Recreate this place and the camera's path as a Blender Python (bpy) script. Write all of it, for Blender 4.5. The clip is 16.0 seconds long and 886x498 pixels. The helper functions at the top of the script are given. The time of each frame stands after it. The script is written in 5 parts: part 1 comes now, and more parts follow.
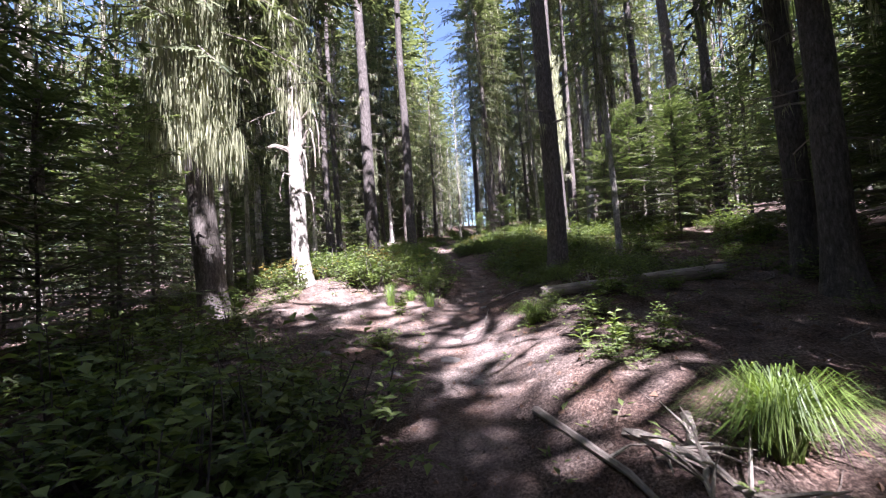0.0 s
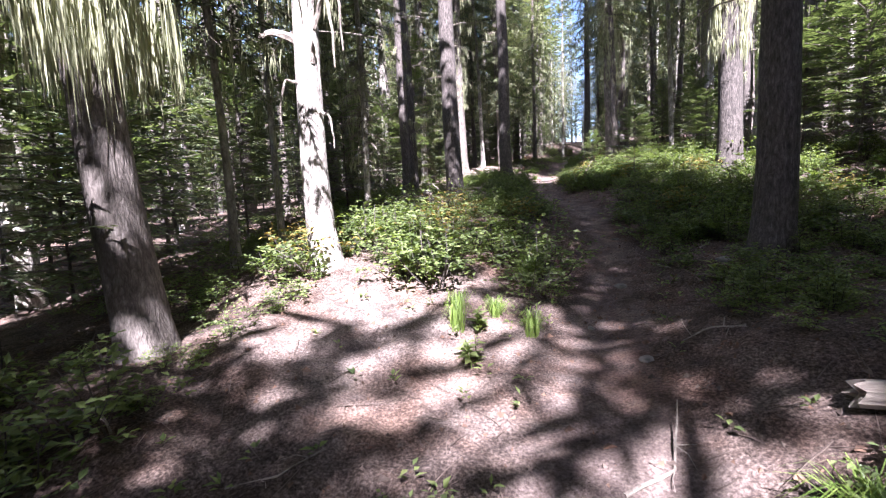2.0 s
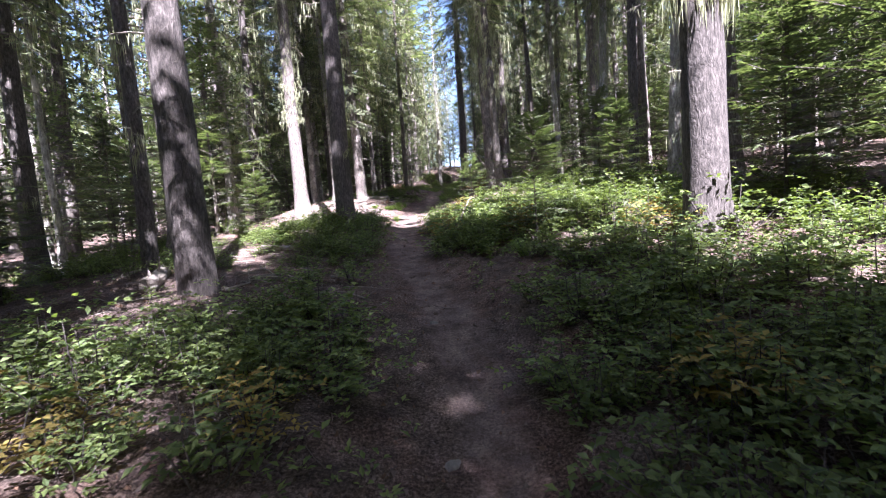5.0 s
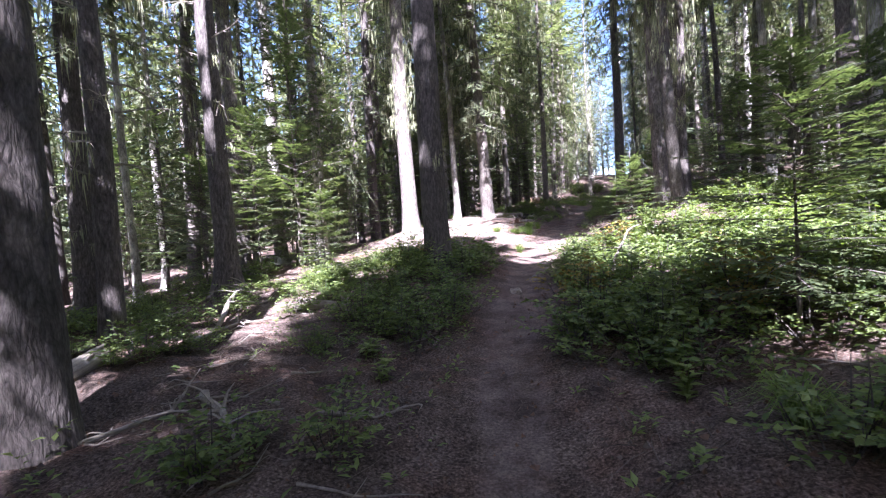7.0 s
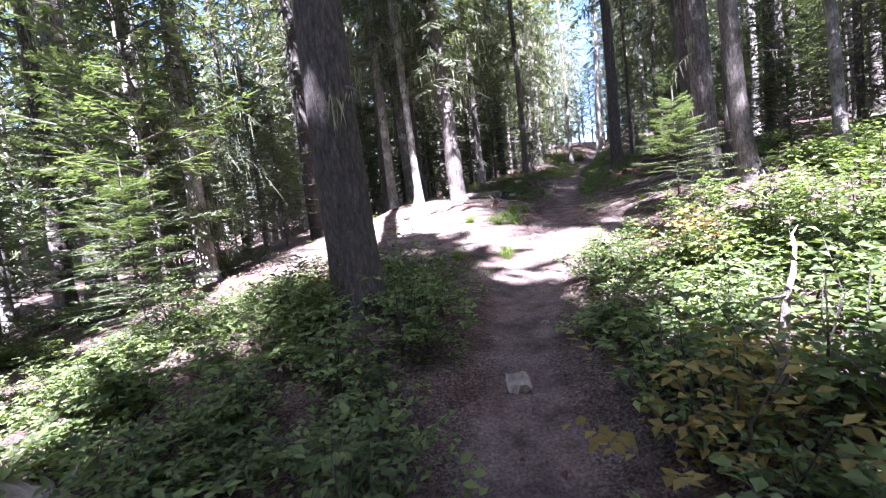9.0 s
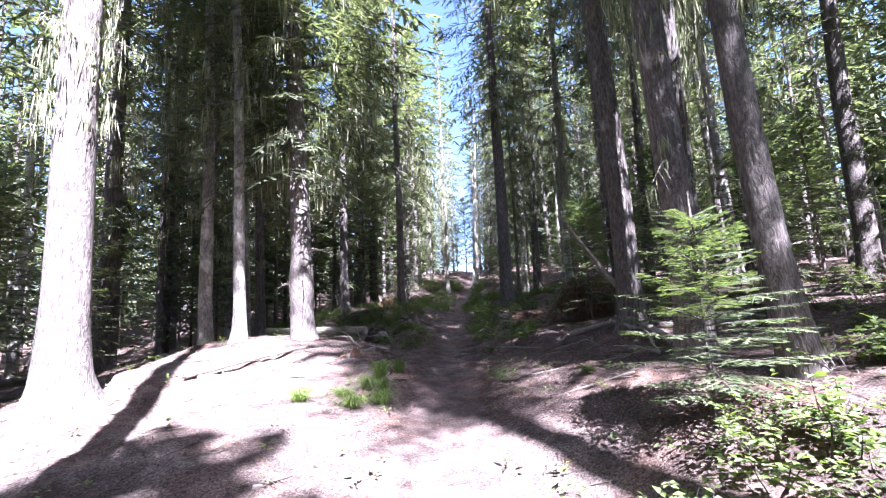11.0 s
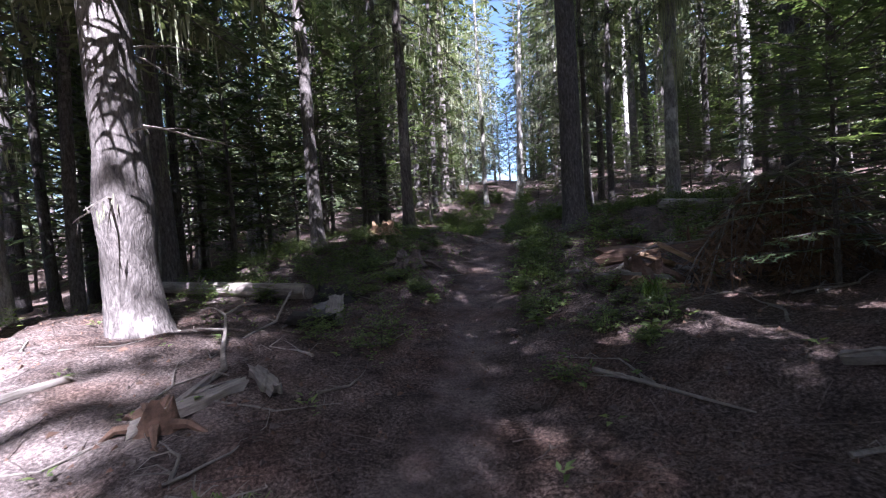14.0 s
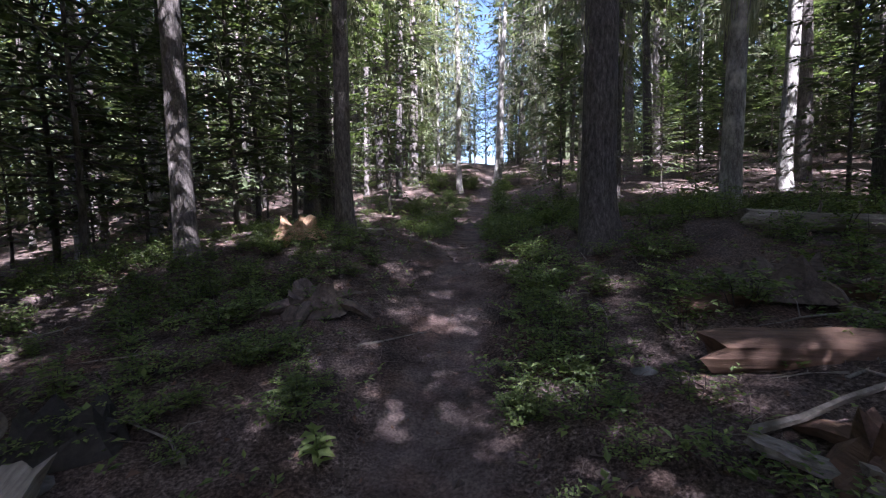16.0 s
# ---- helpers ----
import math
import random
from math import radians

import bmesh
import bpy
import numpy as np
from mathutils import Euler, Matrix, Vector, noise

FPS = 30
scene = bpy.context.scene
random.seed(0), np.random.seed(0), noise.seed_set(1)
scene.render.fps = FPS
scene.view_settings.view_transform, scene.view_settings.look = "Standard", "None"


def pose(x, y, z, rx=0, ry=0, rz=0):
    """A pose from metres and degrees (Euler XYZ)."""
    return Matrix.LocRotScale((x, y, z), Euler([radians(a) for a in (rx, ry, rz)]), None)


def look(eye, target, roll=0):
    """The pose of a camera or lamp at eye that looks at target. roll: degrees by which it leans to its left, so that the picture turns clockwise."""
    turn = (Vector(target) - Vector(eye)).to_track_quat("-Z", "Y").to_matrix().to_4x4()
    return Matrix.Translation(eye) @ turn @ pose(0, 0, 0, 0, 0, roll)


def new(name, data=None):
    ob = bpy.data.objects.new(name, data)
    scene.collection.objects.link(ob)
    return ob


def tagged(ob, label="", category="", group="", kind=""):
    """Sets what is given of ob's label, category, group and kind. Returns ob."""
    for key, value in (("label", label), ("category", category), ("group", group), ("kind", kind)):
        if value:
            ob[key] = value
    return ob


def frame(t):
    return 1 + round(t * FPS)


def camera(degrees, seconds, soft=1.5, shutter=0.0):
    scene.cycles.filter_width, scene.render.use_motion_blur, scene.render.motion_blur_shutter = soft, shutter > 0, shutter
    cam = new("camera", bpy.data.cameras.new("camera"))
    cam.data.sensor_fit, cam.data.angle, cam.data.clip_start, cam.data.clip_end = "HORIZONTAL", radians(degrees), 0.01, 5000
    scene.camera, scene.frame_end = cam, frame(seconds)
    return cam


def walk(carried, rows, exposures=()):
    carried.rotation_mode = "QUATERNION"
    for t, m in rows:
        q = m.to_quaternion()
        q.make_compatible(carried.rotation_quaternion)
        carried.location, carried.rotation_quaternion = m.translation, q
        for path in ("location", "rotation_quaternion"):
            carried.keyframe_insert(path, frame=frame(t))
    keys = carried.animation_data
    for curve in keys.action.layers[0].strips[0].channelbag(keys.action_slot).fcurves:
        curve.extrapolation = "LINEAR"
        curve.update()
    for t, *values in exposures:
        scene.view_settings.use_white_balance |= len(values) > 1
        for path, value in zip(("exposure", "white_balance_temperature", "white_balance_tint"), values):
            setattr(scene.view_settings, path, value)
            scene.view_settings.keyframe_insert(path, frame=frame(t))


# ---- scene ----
import functools
cam = camera(89.2, 16.0, soft=1.2, shutter=0.07)
PATH = [
    (0, (0.051, 0.009, 1.558), (0.052, 2.005, 1.678), -3.2),
    (0.5, (0.068, 0.795, 1.784), (-0.09, 2.783, 1.945), -1.7),
    (1, (0.078, 1.674, 1.899), (-0.131, 3.658, 1.762), -0.6),
    (1.5, (0.034, 2.512, 2.07), (-0.331, 4.462, 1.816), -0.8),
    (2, (-0.109, 3.37, 2.237), (-0.535, 5.311, 2.009), -2.3),
    (2.5, (-0.082, 4.263, 2.377), (-0.404, 6.235, 2.293), -8.9),
    (3, (-0.05, 5.183, 2.493), (-0.096, 7.183, 2.493), -5.6),
    (3.5, (-0.022, 6.179, 2.547), (0.033, 8.168, 2.341), -5.7),
    (3.7, (0.022, 6.568, 2.582), (0.107, 8.554, 2.355), -7.6),
    (5.8, (0.88, 10.316, 3.058), (0.883, 12.313, 2.942), -0.2),
    (6, (0.926, 10.658, 3.086), (0.879, 12.656, 2.994), 0.1),
    (6.5, (0.905, 11.484, 3.223), (0.576, 13.434, 3.523), 1.6),
    (7, (0.852, 12.419, 3.249), (0.282, 14.335, 3.183), -3.3),
    (7.5, (0.756, 13.212, 3.276), (0.118, 15.096, 3.07), -6.2),
    (8, (0.621, 14.062, 3.368), (0.056, 15.953, 3.043), -5.3),
    (8.5, (0.495, 14.956, 3.433), (0.013, 16.886, 3.225), -5.9),
    (9, (0.314, 15.832, 3.54), (-0.159, 17.767, 3.364), -6.6),
    (9.5, (0.187, 16.735, 3.679), (-0.16, 18.704, 3.732), -6.6),
    (10, (0.014, 17.575, 3.804), (-0.177, 19.544, 4.095), -5.5),
    (10.2, (-0.006, 17.908, 3.847), (-0.067, 19.878, 4.189), -3.6),
    (12.3, (0.378, 21.644, 4.139), (0.555, 23.633, 4.237), -2.1),
    (12.5, (0.407, 21.966, 4.169), (0.535, 23.961, 4.223), -0.9),
    (13, (0.512, 22.775, 4.281), (0.545, 24.775, 4.277), -1.4),
    (13.5, (0.614, 23.533, 4.307), (0.608, 25.533, 4.261), -3.1),
    (14, (0.727, 24.34, 4.37), (0.636, 26.336, 4.295), -3.8),
    (14.5, (0.795, 25.149, 4.498), (0.697, 27.144, 4.414), -1.0),
    (15, (0.832, 25.911, 4.605), (0.728, 27.892, 4.86), -1.4),
    (15.5, (0.828, 26.622, 4.649), (0.773, 28.621, 4.652), 0.4),
    (16, (0.907, 27.451, 4.698), (0.944, 29.444, 4.534), -1.0),
]
walk(cam, [(t, look(eye, target, roll)) for t, eye, target, roll in PATH],
     exposures=[(0.0, 2.8, 5650, 26), (1.0, 2.95, 5650, 25), (3.5, 3.1, 5600, 25), (6.0, 3.25, 5450, 26), (10.0, 3.6, 5250, 28), (12.5, 3.15, 5250, 26), (14.0, 2.8, 5250, 25), (15.0, 2.8, 5350, 25), (16.0, 2.95, 5350, 25)])

# ---- light: a high sun behind the walker, clear sky ----
SUN = Vector((0.17, -0.60, 0.78)).normalized()
world = bpy.data.worlds.new("sky")
scene.world = world
world.use_nodes = True
wn = world.node_tree.nodes
sky = wn.new("ShaderNodeTexSky")
sky.sky_type, sky.sun_disc = "NISHITA", False
sky.sun_elevation = math.asin(SUN.z)
sky.sun_rotation = math.atan2(SUN.x, SUN.y)
sky.air_density, sky.dust_density = 1.0, 1.6
wn["Background"].inputs["Strength"].default_value = 0.05
world.node_tree.links.new(sky.outputs["Color"], wn["Background"].inputs["Color"])
sun_data = bpy.data.lights.new("sun", "SUN")
sun_data.energy, sun_data.angle, sun_data.color = 5.0, radians(0.5), (1.0, 0.95, 0.87)
sun = new("sun", sun_data)
sun.matrix_world = look(tuple(SUN * 60), (0, 0, 0))


# ---- materials ----
def base_material(name):
    m = bpy.data.materials.new(name)
    m.use_nodes = True
    return m, m.node_tree.nodes, m.node_tree.links


def ramp(nodes, links, source, stops):
    r = nodes.new("ShaderNodeValToRGB")
    while len(r.color_ramp.elements) < len(stops):
        r.color_ramp.elements.new(0.5)
    for e, (p, c) in zip(r.color_ramp.elements, stops):
        e.position, e.color = p, (*c, 1)
    links.new(source, r.inputs["Fac"])
    return r.outputs["Color"]


def noise_tex(nodes, links, vector, scale, detail=4.0, rough=0.6):
    n = nodes.new("ShaderNodeTexNoise")
    n.inputs["Scale"].default_value = scale
    n.inputs["Detail"].default_value = detail
    n.inputs["Roughness"].default_value = rough
    if vector is not None:
        links.new(vector, n.inputs["Vector"])
    return n.outputs["Fac"]


def mixed(nodes, links, fac, a, b, kind="MIX"):
    n = nodes.new("ShaderNodeMix")
    n.data_type, n.blend_type = "RGBA", kind
    for value, slot in ((fac, n.inputs[0]), (a, n.inputs[6]), (b, n.inputs[7])):
        if isinstance(value, (int, float)):
            slot.default_value = value
        elif isinstance(value, tuple):
            slot.default_value = (*value, 1)
        else:
            links.new(value, slot)
    return n.outputs[2]


def bump(nodes, links, height, strength, distance):
    b = nodes.new("ShaderNodeBump")
    b.inputs["Strength"].default_value = strength
    b.inputs["Distance"].default_value = distance
    links.new(height, b.inputs["Height"])
    return b.outputs["Normal"]


def stretched(nodes, links, sx, sy, sz):
    co = nodes.new("ShaderNodeTexCoord")
    mp = nodes.new("ShaderNodeMapping")
    mp.inputs["Scale"].default_value = (sx, sy, sz)
    links.new(co.outputs["Object"], mp.inputs["Vector"])
    return mp.outputs["Vector"]


def bark_material(name, dark, mid, light, patch=0.55):
    m, n, l = base_material(name)
    p = n["Principled BSDF"]
    p.inputs["Roughness"].default_value = 0.9
    v = stretched(n, l, 1, 1, 0.28)
    grain = noise_tex(n, l, v, 34, 6, 0.7)
    col = ramp(n, l, grain, [(0.32, dark), (0.52, mid), (0.7, light)])
    flake = n.new("ShaderNodeTexVoronoi")
    flake.feature = "DISTANCE_TO_EDGE"
    flake.inputs["Scale"].default_value = 30
    wob = n.new("ShaderNodeVectorMath")
    wob.operation = "MULTIPLY_ADD"
    wn3 = n.new("ShaderNodeTexNoise")
    wn3.inputs["Scale"].default_value = 9
    l.new(stretched(n, l, 1, 1, 0.4), wn3.inputs["Vector"])
    l.new(wn3.outputs["Color"], wob.inputs[0])
    wob.inputs[1].default_value = (0.16, 0.16, 0.1)
    l.new(stretched(n, l, 1, 1, 0.3), wob.inputs[2])
    l.new(wob.outputs[0], flake.inputs["Vector"])
    crack = ramp(n, l, flake.outputs["Distance"], [(0.0, (0.35, 0.33, 0.32)), (0.12, (1, 1, 1))])
    col = mixed(n, l, 0.5, col, crack, "MULTIPLY")
    stain = noise_tex(n, l, stretched(n, l, 1, 1, 0.6), 3.2, 5, 0.65)
    lich = ramp(n, l, stain, [(patch, (0, 0, 0)), (patch + 0.14, (1, 1, 1))])
    col = mixed(n, l, lich, col, tuple(min(0.75, c * 1.5) for c in light))
    oi = n.new("ShaderNodeObjectInfo")
    hue = n.new("ShaderNodeHueSaturation")
    vr = n.new("ShaderNodeMapRange")
    vr.inputs["To Min"].default_value, vr.inputs["To Max"].default_value = 0.8, 1.2
    l.new(oi.outputs["Random"], vr.inputs["Value"])
    l.new(vr.outputs["Result"], hue.inputs["Value"])
    l.new(col, hue.inputs["Color"])
    l.new(hue.outputs["Color"], p.inputs["Base Color"])
    h = mixed(n, l, 0.5, grain, flake.outputs["Distance"])
    l.new(bump(n, l, h, 0.9, 0.03), p.inputs["Normal"])
    return m


def leaf_material(name, low, high, through_col, amount=0.35, rough=0.55, gloss=0.25):
    m, n, l = base_material(name)
    p = n["Principled BSDF"]
    p.inputs["Roughness"].default_value = rough
    p.inputs["Specular IOR Level"].default_value = gloss
    geo = n.new("ShaderNodeNewGeometry")
    co = n.new("ShaderNodeTexCoord")
    patch = noise_tex(n, l, co.outputs["Object"], 1.6, 3)
    sh = mixed(n, l, 0.55, geo.outputs["Random Per Island"], patch)
    col = ramp(n, l, sh, [(0.2, low), (0.75, high)])
    oi = n.new("ShaderNodeObjectInfo")
    hue = n.new("ShaderNodeHueSaturation")
    vr = n.new("ShaderNodeMapRange")
    vr.inputs["To Min"].default_value, vr.inputs["To Max"].default_value = 0.75, 1.25
    l.new(oi.outputs["Random"], vr.inputs["Value"])
    l.new(vr.outputs["Result"], hue.inputs["Value"])
    l.new(col, hue.inputs["Color"])
    l.new(hue.outputs["Color"], p.inputs["Base Color"])
    tr = n.new("ShaderNodeBsdfTranslucent")
    tc = mixed(n, l, 1.0, hue.outputs["Color"], through_col, "MULTIPLY")
    l.new(tc, tr.inputs["Color"])
    mx = n.new("ShaderNodeMixShader")
    mx.inputs[0].default_value = amount
    l.new(p.outputs[0], mx.inputs[1])
    l.new(tr.outputs[0], mx.inputs[2])
    l.new(mx.outputs[0], n["Material Output"].inputs["Surface"])
    return m


def wood_material(name, dark, light, grain_scale=40.0):
    m, n, l = base_material(name)
    p = n["Principled BSDF"]
    p.inputs["Roughness"].default_value = 0.85
    g = noise_tex(n, l, stretched(n, l, 1, 0.12, 1), grain_scale, 6, 0.7)
    big = noise_tex(n, l, stretched(n, l, 1, 1, 1), 5, 4)
    col = ramp(n, l, mixed(n, l, 0.4, g, big), [(0.35, dark), (0.65, light)])
    geo = n.new("ShaderNodeNewGeometry")
    isl = ramp(n, l, geo.outputs["Random Per Island"], [(0.0, (0.6, 0.58, 0.55)), (1.0, (1.15, 1.1, 1.05))])
    col = mixed(n, l, 1.0, col, isl, "MULTIPLY")
    l.new(col, p.inputs["Base Color"])
    l.new(bump(n, l, g, 0.7, 0.02), p.inputs["Normal"])
    return m


def ground_material():
    m, n, l = base_material("forest_soil")
    p = n["Principled BSDF"]
    p.inputs["Roughness"].default_value = 0.95
    p.inputs["Specular IOR Level"].default_value = 0.15
    co = n.new("ShaderNodeTexCoord")
    v = co.outputs["Object"]
    fine = noise_tex(n, l, v, 55, 6, 0.75)
    mid = noise_tex(n, l, v, 7, 5, 0.65)
    large = noise_tex(n, l, v, 1.4, 5, 0.65)
    litter = ramp(n, l, fine, [(0.36, (0.03, 0.022, 0.02)), (0.5, (0.12, 0.09, 0.08)), (0.68, (0.34, 0.275, 0.245))])
    dust = ramp(n, l, fine, [(0.34, (0.085, 0.064, 0.059)), (0.66, (0.27, 0.215, 0.2))])
    pale = ramp(n, l, fine, [(0.36, (0.075, 0.06, 0.055)), (0.5, (0.2, 0.165, 0.152)), (0.66, (0.4, 0.34, 0.32))])
    at = n.new("ShaderNodeAttribute")
    at.attribute_name = "tread"
    worn = n.new("ShaderNodeMath")
    worn.operation = "MULTIPLY_ADD"
    l.new(mid, worn.inputs[0])
    worn.inputs[1].default_value = 1.1
    add = n.new("ShaderNodeMath")
    add.operation = "SUBTRACT"
    l.new(at.outputs["Fac"], add.inputs[0])
    add.inputs[1].default_value = 0.55
    l.new(add.outputs[0], worn.inputs[2])
    f = ramp(n, l, worn.outputs[0], [(0.3, (0, 0, 0)), (0.75, (1, 1, 1))])
    col = mixed(n, l, f, litter, dust)
    # sunny patches are put into the soil colour as a paler litter
    paled = n.new("ShaderNodeAttribute")
    paled.attribute_name = "sunlit_pale"
    spread = n.new("ShaderNodeMath")
    spread.operation = "MULTIPLY_ADD"
    l.new(mid, spread.inputs[0])
    spread.inputs[1].default_value = 0.9
    lower = n.new("ShaderNodeMath")
    lower.operation = "SUBTRACT"
    l.new(paled.outputs["Fac"], lower.inputs[0])
    lower.inputs[1].default_value = 0.5
    l.new(lower.outputs[0], spread.inputs[2])
    col = mixed(n, l, ramp(n, l, spread.outputs[0], [(0.25, (0, 0, 0)), (0.75, (1, 1, 1))]), col, pale)
    red = ramp(n, l, large, [(0.48, (0, 0, 0)), (0.66, (0.7, 0.7, 0.7))])
    col = mixed(n, l, red, col, mixed(n, l, 1.0, col, (1.08, 0.86, 0.74), "MULTIPLY"))
    chips = n.new("ShaderNodeTexVoronoi")
    chips.inputs["Scale"].default_value = 38
    l.new(v, chips.inputs["Vector"])
    cc = ramp(n, l, chips.outputs["Distance"], [(0.0, (1.15, 1.1, 1.06)), (0.25, (1, 1, 1)), (0.6, (0.86, 0.85, 0.84))])
    col = mixed(n, l, 1.0, col, cc, "MULTIPLY")
    l.new(col, p.inputs["Base Color"])
    dark = ramp(n, l, noise_tex(n, l, v, 3.1, 5, 0.7), [(0.35, (0.45, 0.42, 0.41)), (0.62, (1.2, 1.16, 1.12))])
    h = mixed(n, l, 0.5, fine, mid)
    l.new(mixed(n, l, 1.0, col, dark, "MULTIPLY"), p.inputs["Base Color"])
    l.new(bump(n, l, h, 0.8, 0.05), p.inputs["Normal"])
    return m


def stone_material():
    m, n, l = base_material("grey_stone")
    p = n["Principled BSDF"]
    p.inputs["Roughness"].default_value = 0.85
    co = n.new("ShaderNodeTexCoord")
    f = noise_tex(n, l, co.outputs["Object"], 18, 6, 0.7)
    l.new(ramp(n, l, f, [(0.3, (0.08, 0.07, 0.065)), (0.7, (0.25, 0.225, 0.205))]), p.inputs["Base Color"])
    l.new(bump(n, l, f, 0.6, 0.02), p.inputs["Normal"])
    return m


BARK = bark_material("grey_brown_bark", (0.05, 0.04, 0.036), (0.15, 0.125, 0.11), (0.27, 0.235, 0.215), 0.58)
BARK_DARK = bark_material("dark_furrowed_bark", (0.03, 0.024, 0.022), (0.10, 0.083, 0.076), (0.2, 0.17, 0.155), 0.64)
BARK_PALE = bark_material("pale_grey_bark", (0.13, 0.115, 0.10), (0.3, 0.27, 0.24), (0.46, 0.42, 0.37), 0.5)
NEEDLE = leaf_material("conifer_needles", (0.042, 0.056, 0.034), (0.21, 0.225, 0.13), (1.15, 1.25, 0.65), 0.36, 0.6, 0.2)
NEEDLE_YOUNG = leaf_material("young_fir_needles", (0.046, 0.07, 0.036), (0.21, 0.245, 0.125), (1.2, 1.3, 0.6), 0.38, 0.55, 0.25)
LICHEN = leaf_material("beard_lichen", (0.2, 0.21, 0.12), (0.42, 0.42, 0.28), (1.0, 1.0, 0.7), 0.3, 0.9, 0.05)
LEAF = leaf_material("huckleberry_leaves", (0.052, 0.08, 0.03), (0.21, 0.255, 0.095), (1.25, 1.35, 0.5), 0.42, 0.5, 0.3)
LEAF_RED = leaf_material("turning_leaves", (0.15, 0.115, 0.035), (0.32, 0.26, 0.08), (1.2, 1.0, 0.5), 0.4, 0.6, 0.2)
GRASS = leaf_material("bear_grass", (0.07, 0.12, 0.025), (0.24, 0.32, 0.08), (1.2, 1.3, 0.4), 0.35, 0.4, 0.4)
RUST = leaf_material("rust_brown_needles", (0.09, 0.055, 0.038), (0.25, 0.165, 0.115), (1.1, 0.9, 0.6), 0.25, 0.8, 0.1)
DEAD = wood_material("weathered_deadwood", (0.12, 0.10, 0.088), (0.4, 0.36, 0.32))
ROTTEN = wood_material("red_rotten_wood", (0.06, 0.034, 0.025), (0.24, 0.145, 0.1), 25.0)
DUFF = wood_material("brown_litter_wood", (0.05, 0.036, 0.03), (0.22, 0.17, 0.148))
CHAR = wood_material("charred_wood", (0.012, 0.011, 0.011), (0.06, 0.052, 0.048))
FRESH = wood_material("orange_heartwood", (0.2, 0.1, 0.05), (0.6, 0.42, 0.27), 30.0)
SOIL = ground_material()
STONE = stone_material()


# ---- mesh helpers ----
class Shape:
    """Collects vertices and faces of one mesh."""

    def __init__(self):
        self.v, self.f = [], []

    def quad(self, a, b, c, d):
        i = len(self.v)
        self.v += [tuple(a), tuple(b), tuple(c), tuple(d)]
        self.f.append((i, i + 1, i + 2, i + 3))

    def tri(self, a, b, c):
        i = len(self.v)
        self.v += [tuple(a), tuple(b), tuple(c)]
        self.f.append((i, i + 1, i + 2))

    def blade(self, root, tip, side, w, where=0.45):
        """A narrow kite from root to tip."""
        m = root.lerp(tip, where)
        self.quad(root, m + side * w, tip, m - side * w)

    def tube(self, pts, radii, sides=6, wob=0.0, closed=True, rng=random):
        i0 = len(self.v)
        up = Vector((0.13, 0.21, 1)).normalized()
        for k, (p, r) in enumerate(zip(pts, radii)):
            a, b = pts[max(k - 1, 0)], pts[min(k + 1, len(pts) - 1)]
            d = (b - a).normalized()
            x = d.cross(up)
            if x.length < 0.05:
                x = d.cross(Vector((1, 0.1, 0)))
            x.normalize()
            y = d.cross(x)
            for s in range(sides):
                an = 2 * math.pi * s / sides
                q = r * (1 + wob * (rng.random() - 0.5) * 2)
                self.v.append(tuple(p + (x * math.cos(an) + y * math.sin(an)) * q))
        for k in range(len(pts) - 1):
            for s in range(sides):
                a = i0 + k * sides + s
                b = i0 + k * sides + (s + 1) % sides
                self.f.append((a, b, b + sides, a + sides))
        if closed:
            self.f.append(tuple(i0 + s for s in range(sides)))
            e = i0 + (len(pts) - 1) * sides
            self.f.append(tuple(e + sides - 1 - s for s in range(sides)))

    def mesh(self, name, material, smooth=False):
        me = bpy.data.meshes.new(name)
        me.from_pydata(self.v, [], self.f)
        me.materials.append(material)
        if smooth:
            me.polygons.foreach_set("use_smooth", [True] * len(me.polygons))
        return me


def part(name, me, parent, label="", m=None):
    ob = new(name, me)
    ob.parent = parent
    if m is not None:
        ob.matrix_basis = m
    if label:
        ob["label"] = label
    return ob


def vrand(rng, s=1.0):
    return Vector((rng.uniform(-s, s), rng.uniform(-s, s), rng.uniform(-s, s)))


# ---- the lie of the land ----
TRAIL_Y = [-30, 0, 5, 8.5, 11, 14, 16, 18.5, 21, 24, 28, 34, 40, 50, 60, 90]
TRAIL_X = [0.3, 0.15, 0.15, 0.6, 0.95, 0.65, 0.25, 0.05, 0.0, 0.35, 0.75, 1.3, 2.0, 3.6, 5.2, 9.0]
RISE_Y = [-60, -30, 0, 3, 5.3, 7, 8.5, 10.6, 13, 14.4, 15.5, 18.5, 20, 22, 24.4, 28, 34.6, 40, 45, 52, 60, 75, 140]
RISE_Z = [-4, -2.6, 0.0, 0.5, 0.86, 1.03, 1.25, 1.52, 1.9, 2.05, 2.1, 2.37, 2.52, 2.82, 3.05, 3.37, 3.85, 4.4, 5.1, 6.4, 7.8, 9.6, 13]


def wavy(x, y, k, seed):
    return (np.sin(k * x * 1.0 + 1.7 * np.sin(k * y * 0.63 + seed) + seed * 2.1)
            * np.cos(k * y * 1.13 + 1.3 * np.sin(k * x * 0.71 - seed) + seed))


def trail_x(y):
    y = np.asarray(y, float)
    return sum(np.interp(y + o, TRAIL_Y, TRAIL_X) for o in (-1.2, -0.6, 0, 0.6, 1.2)) / 5


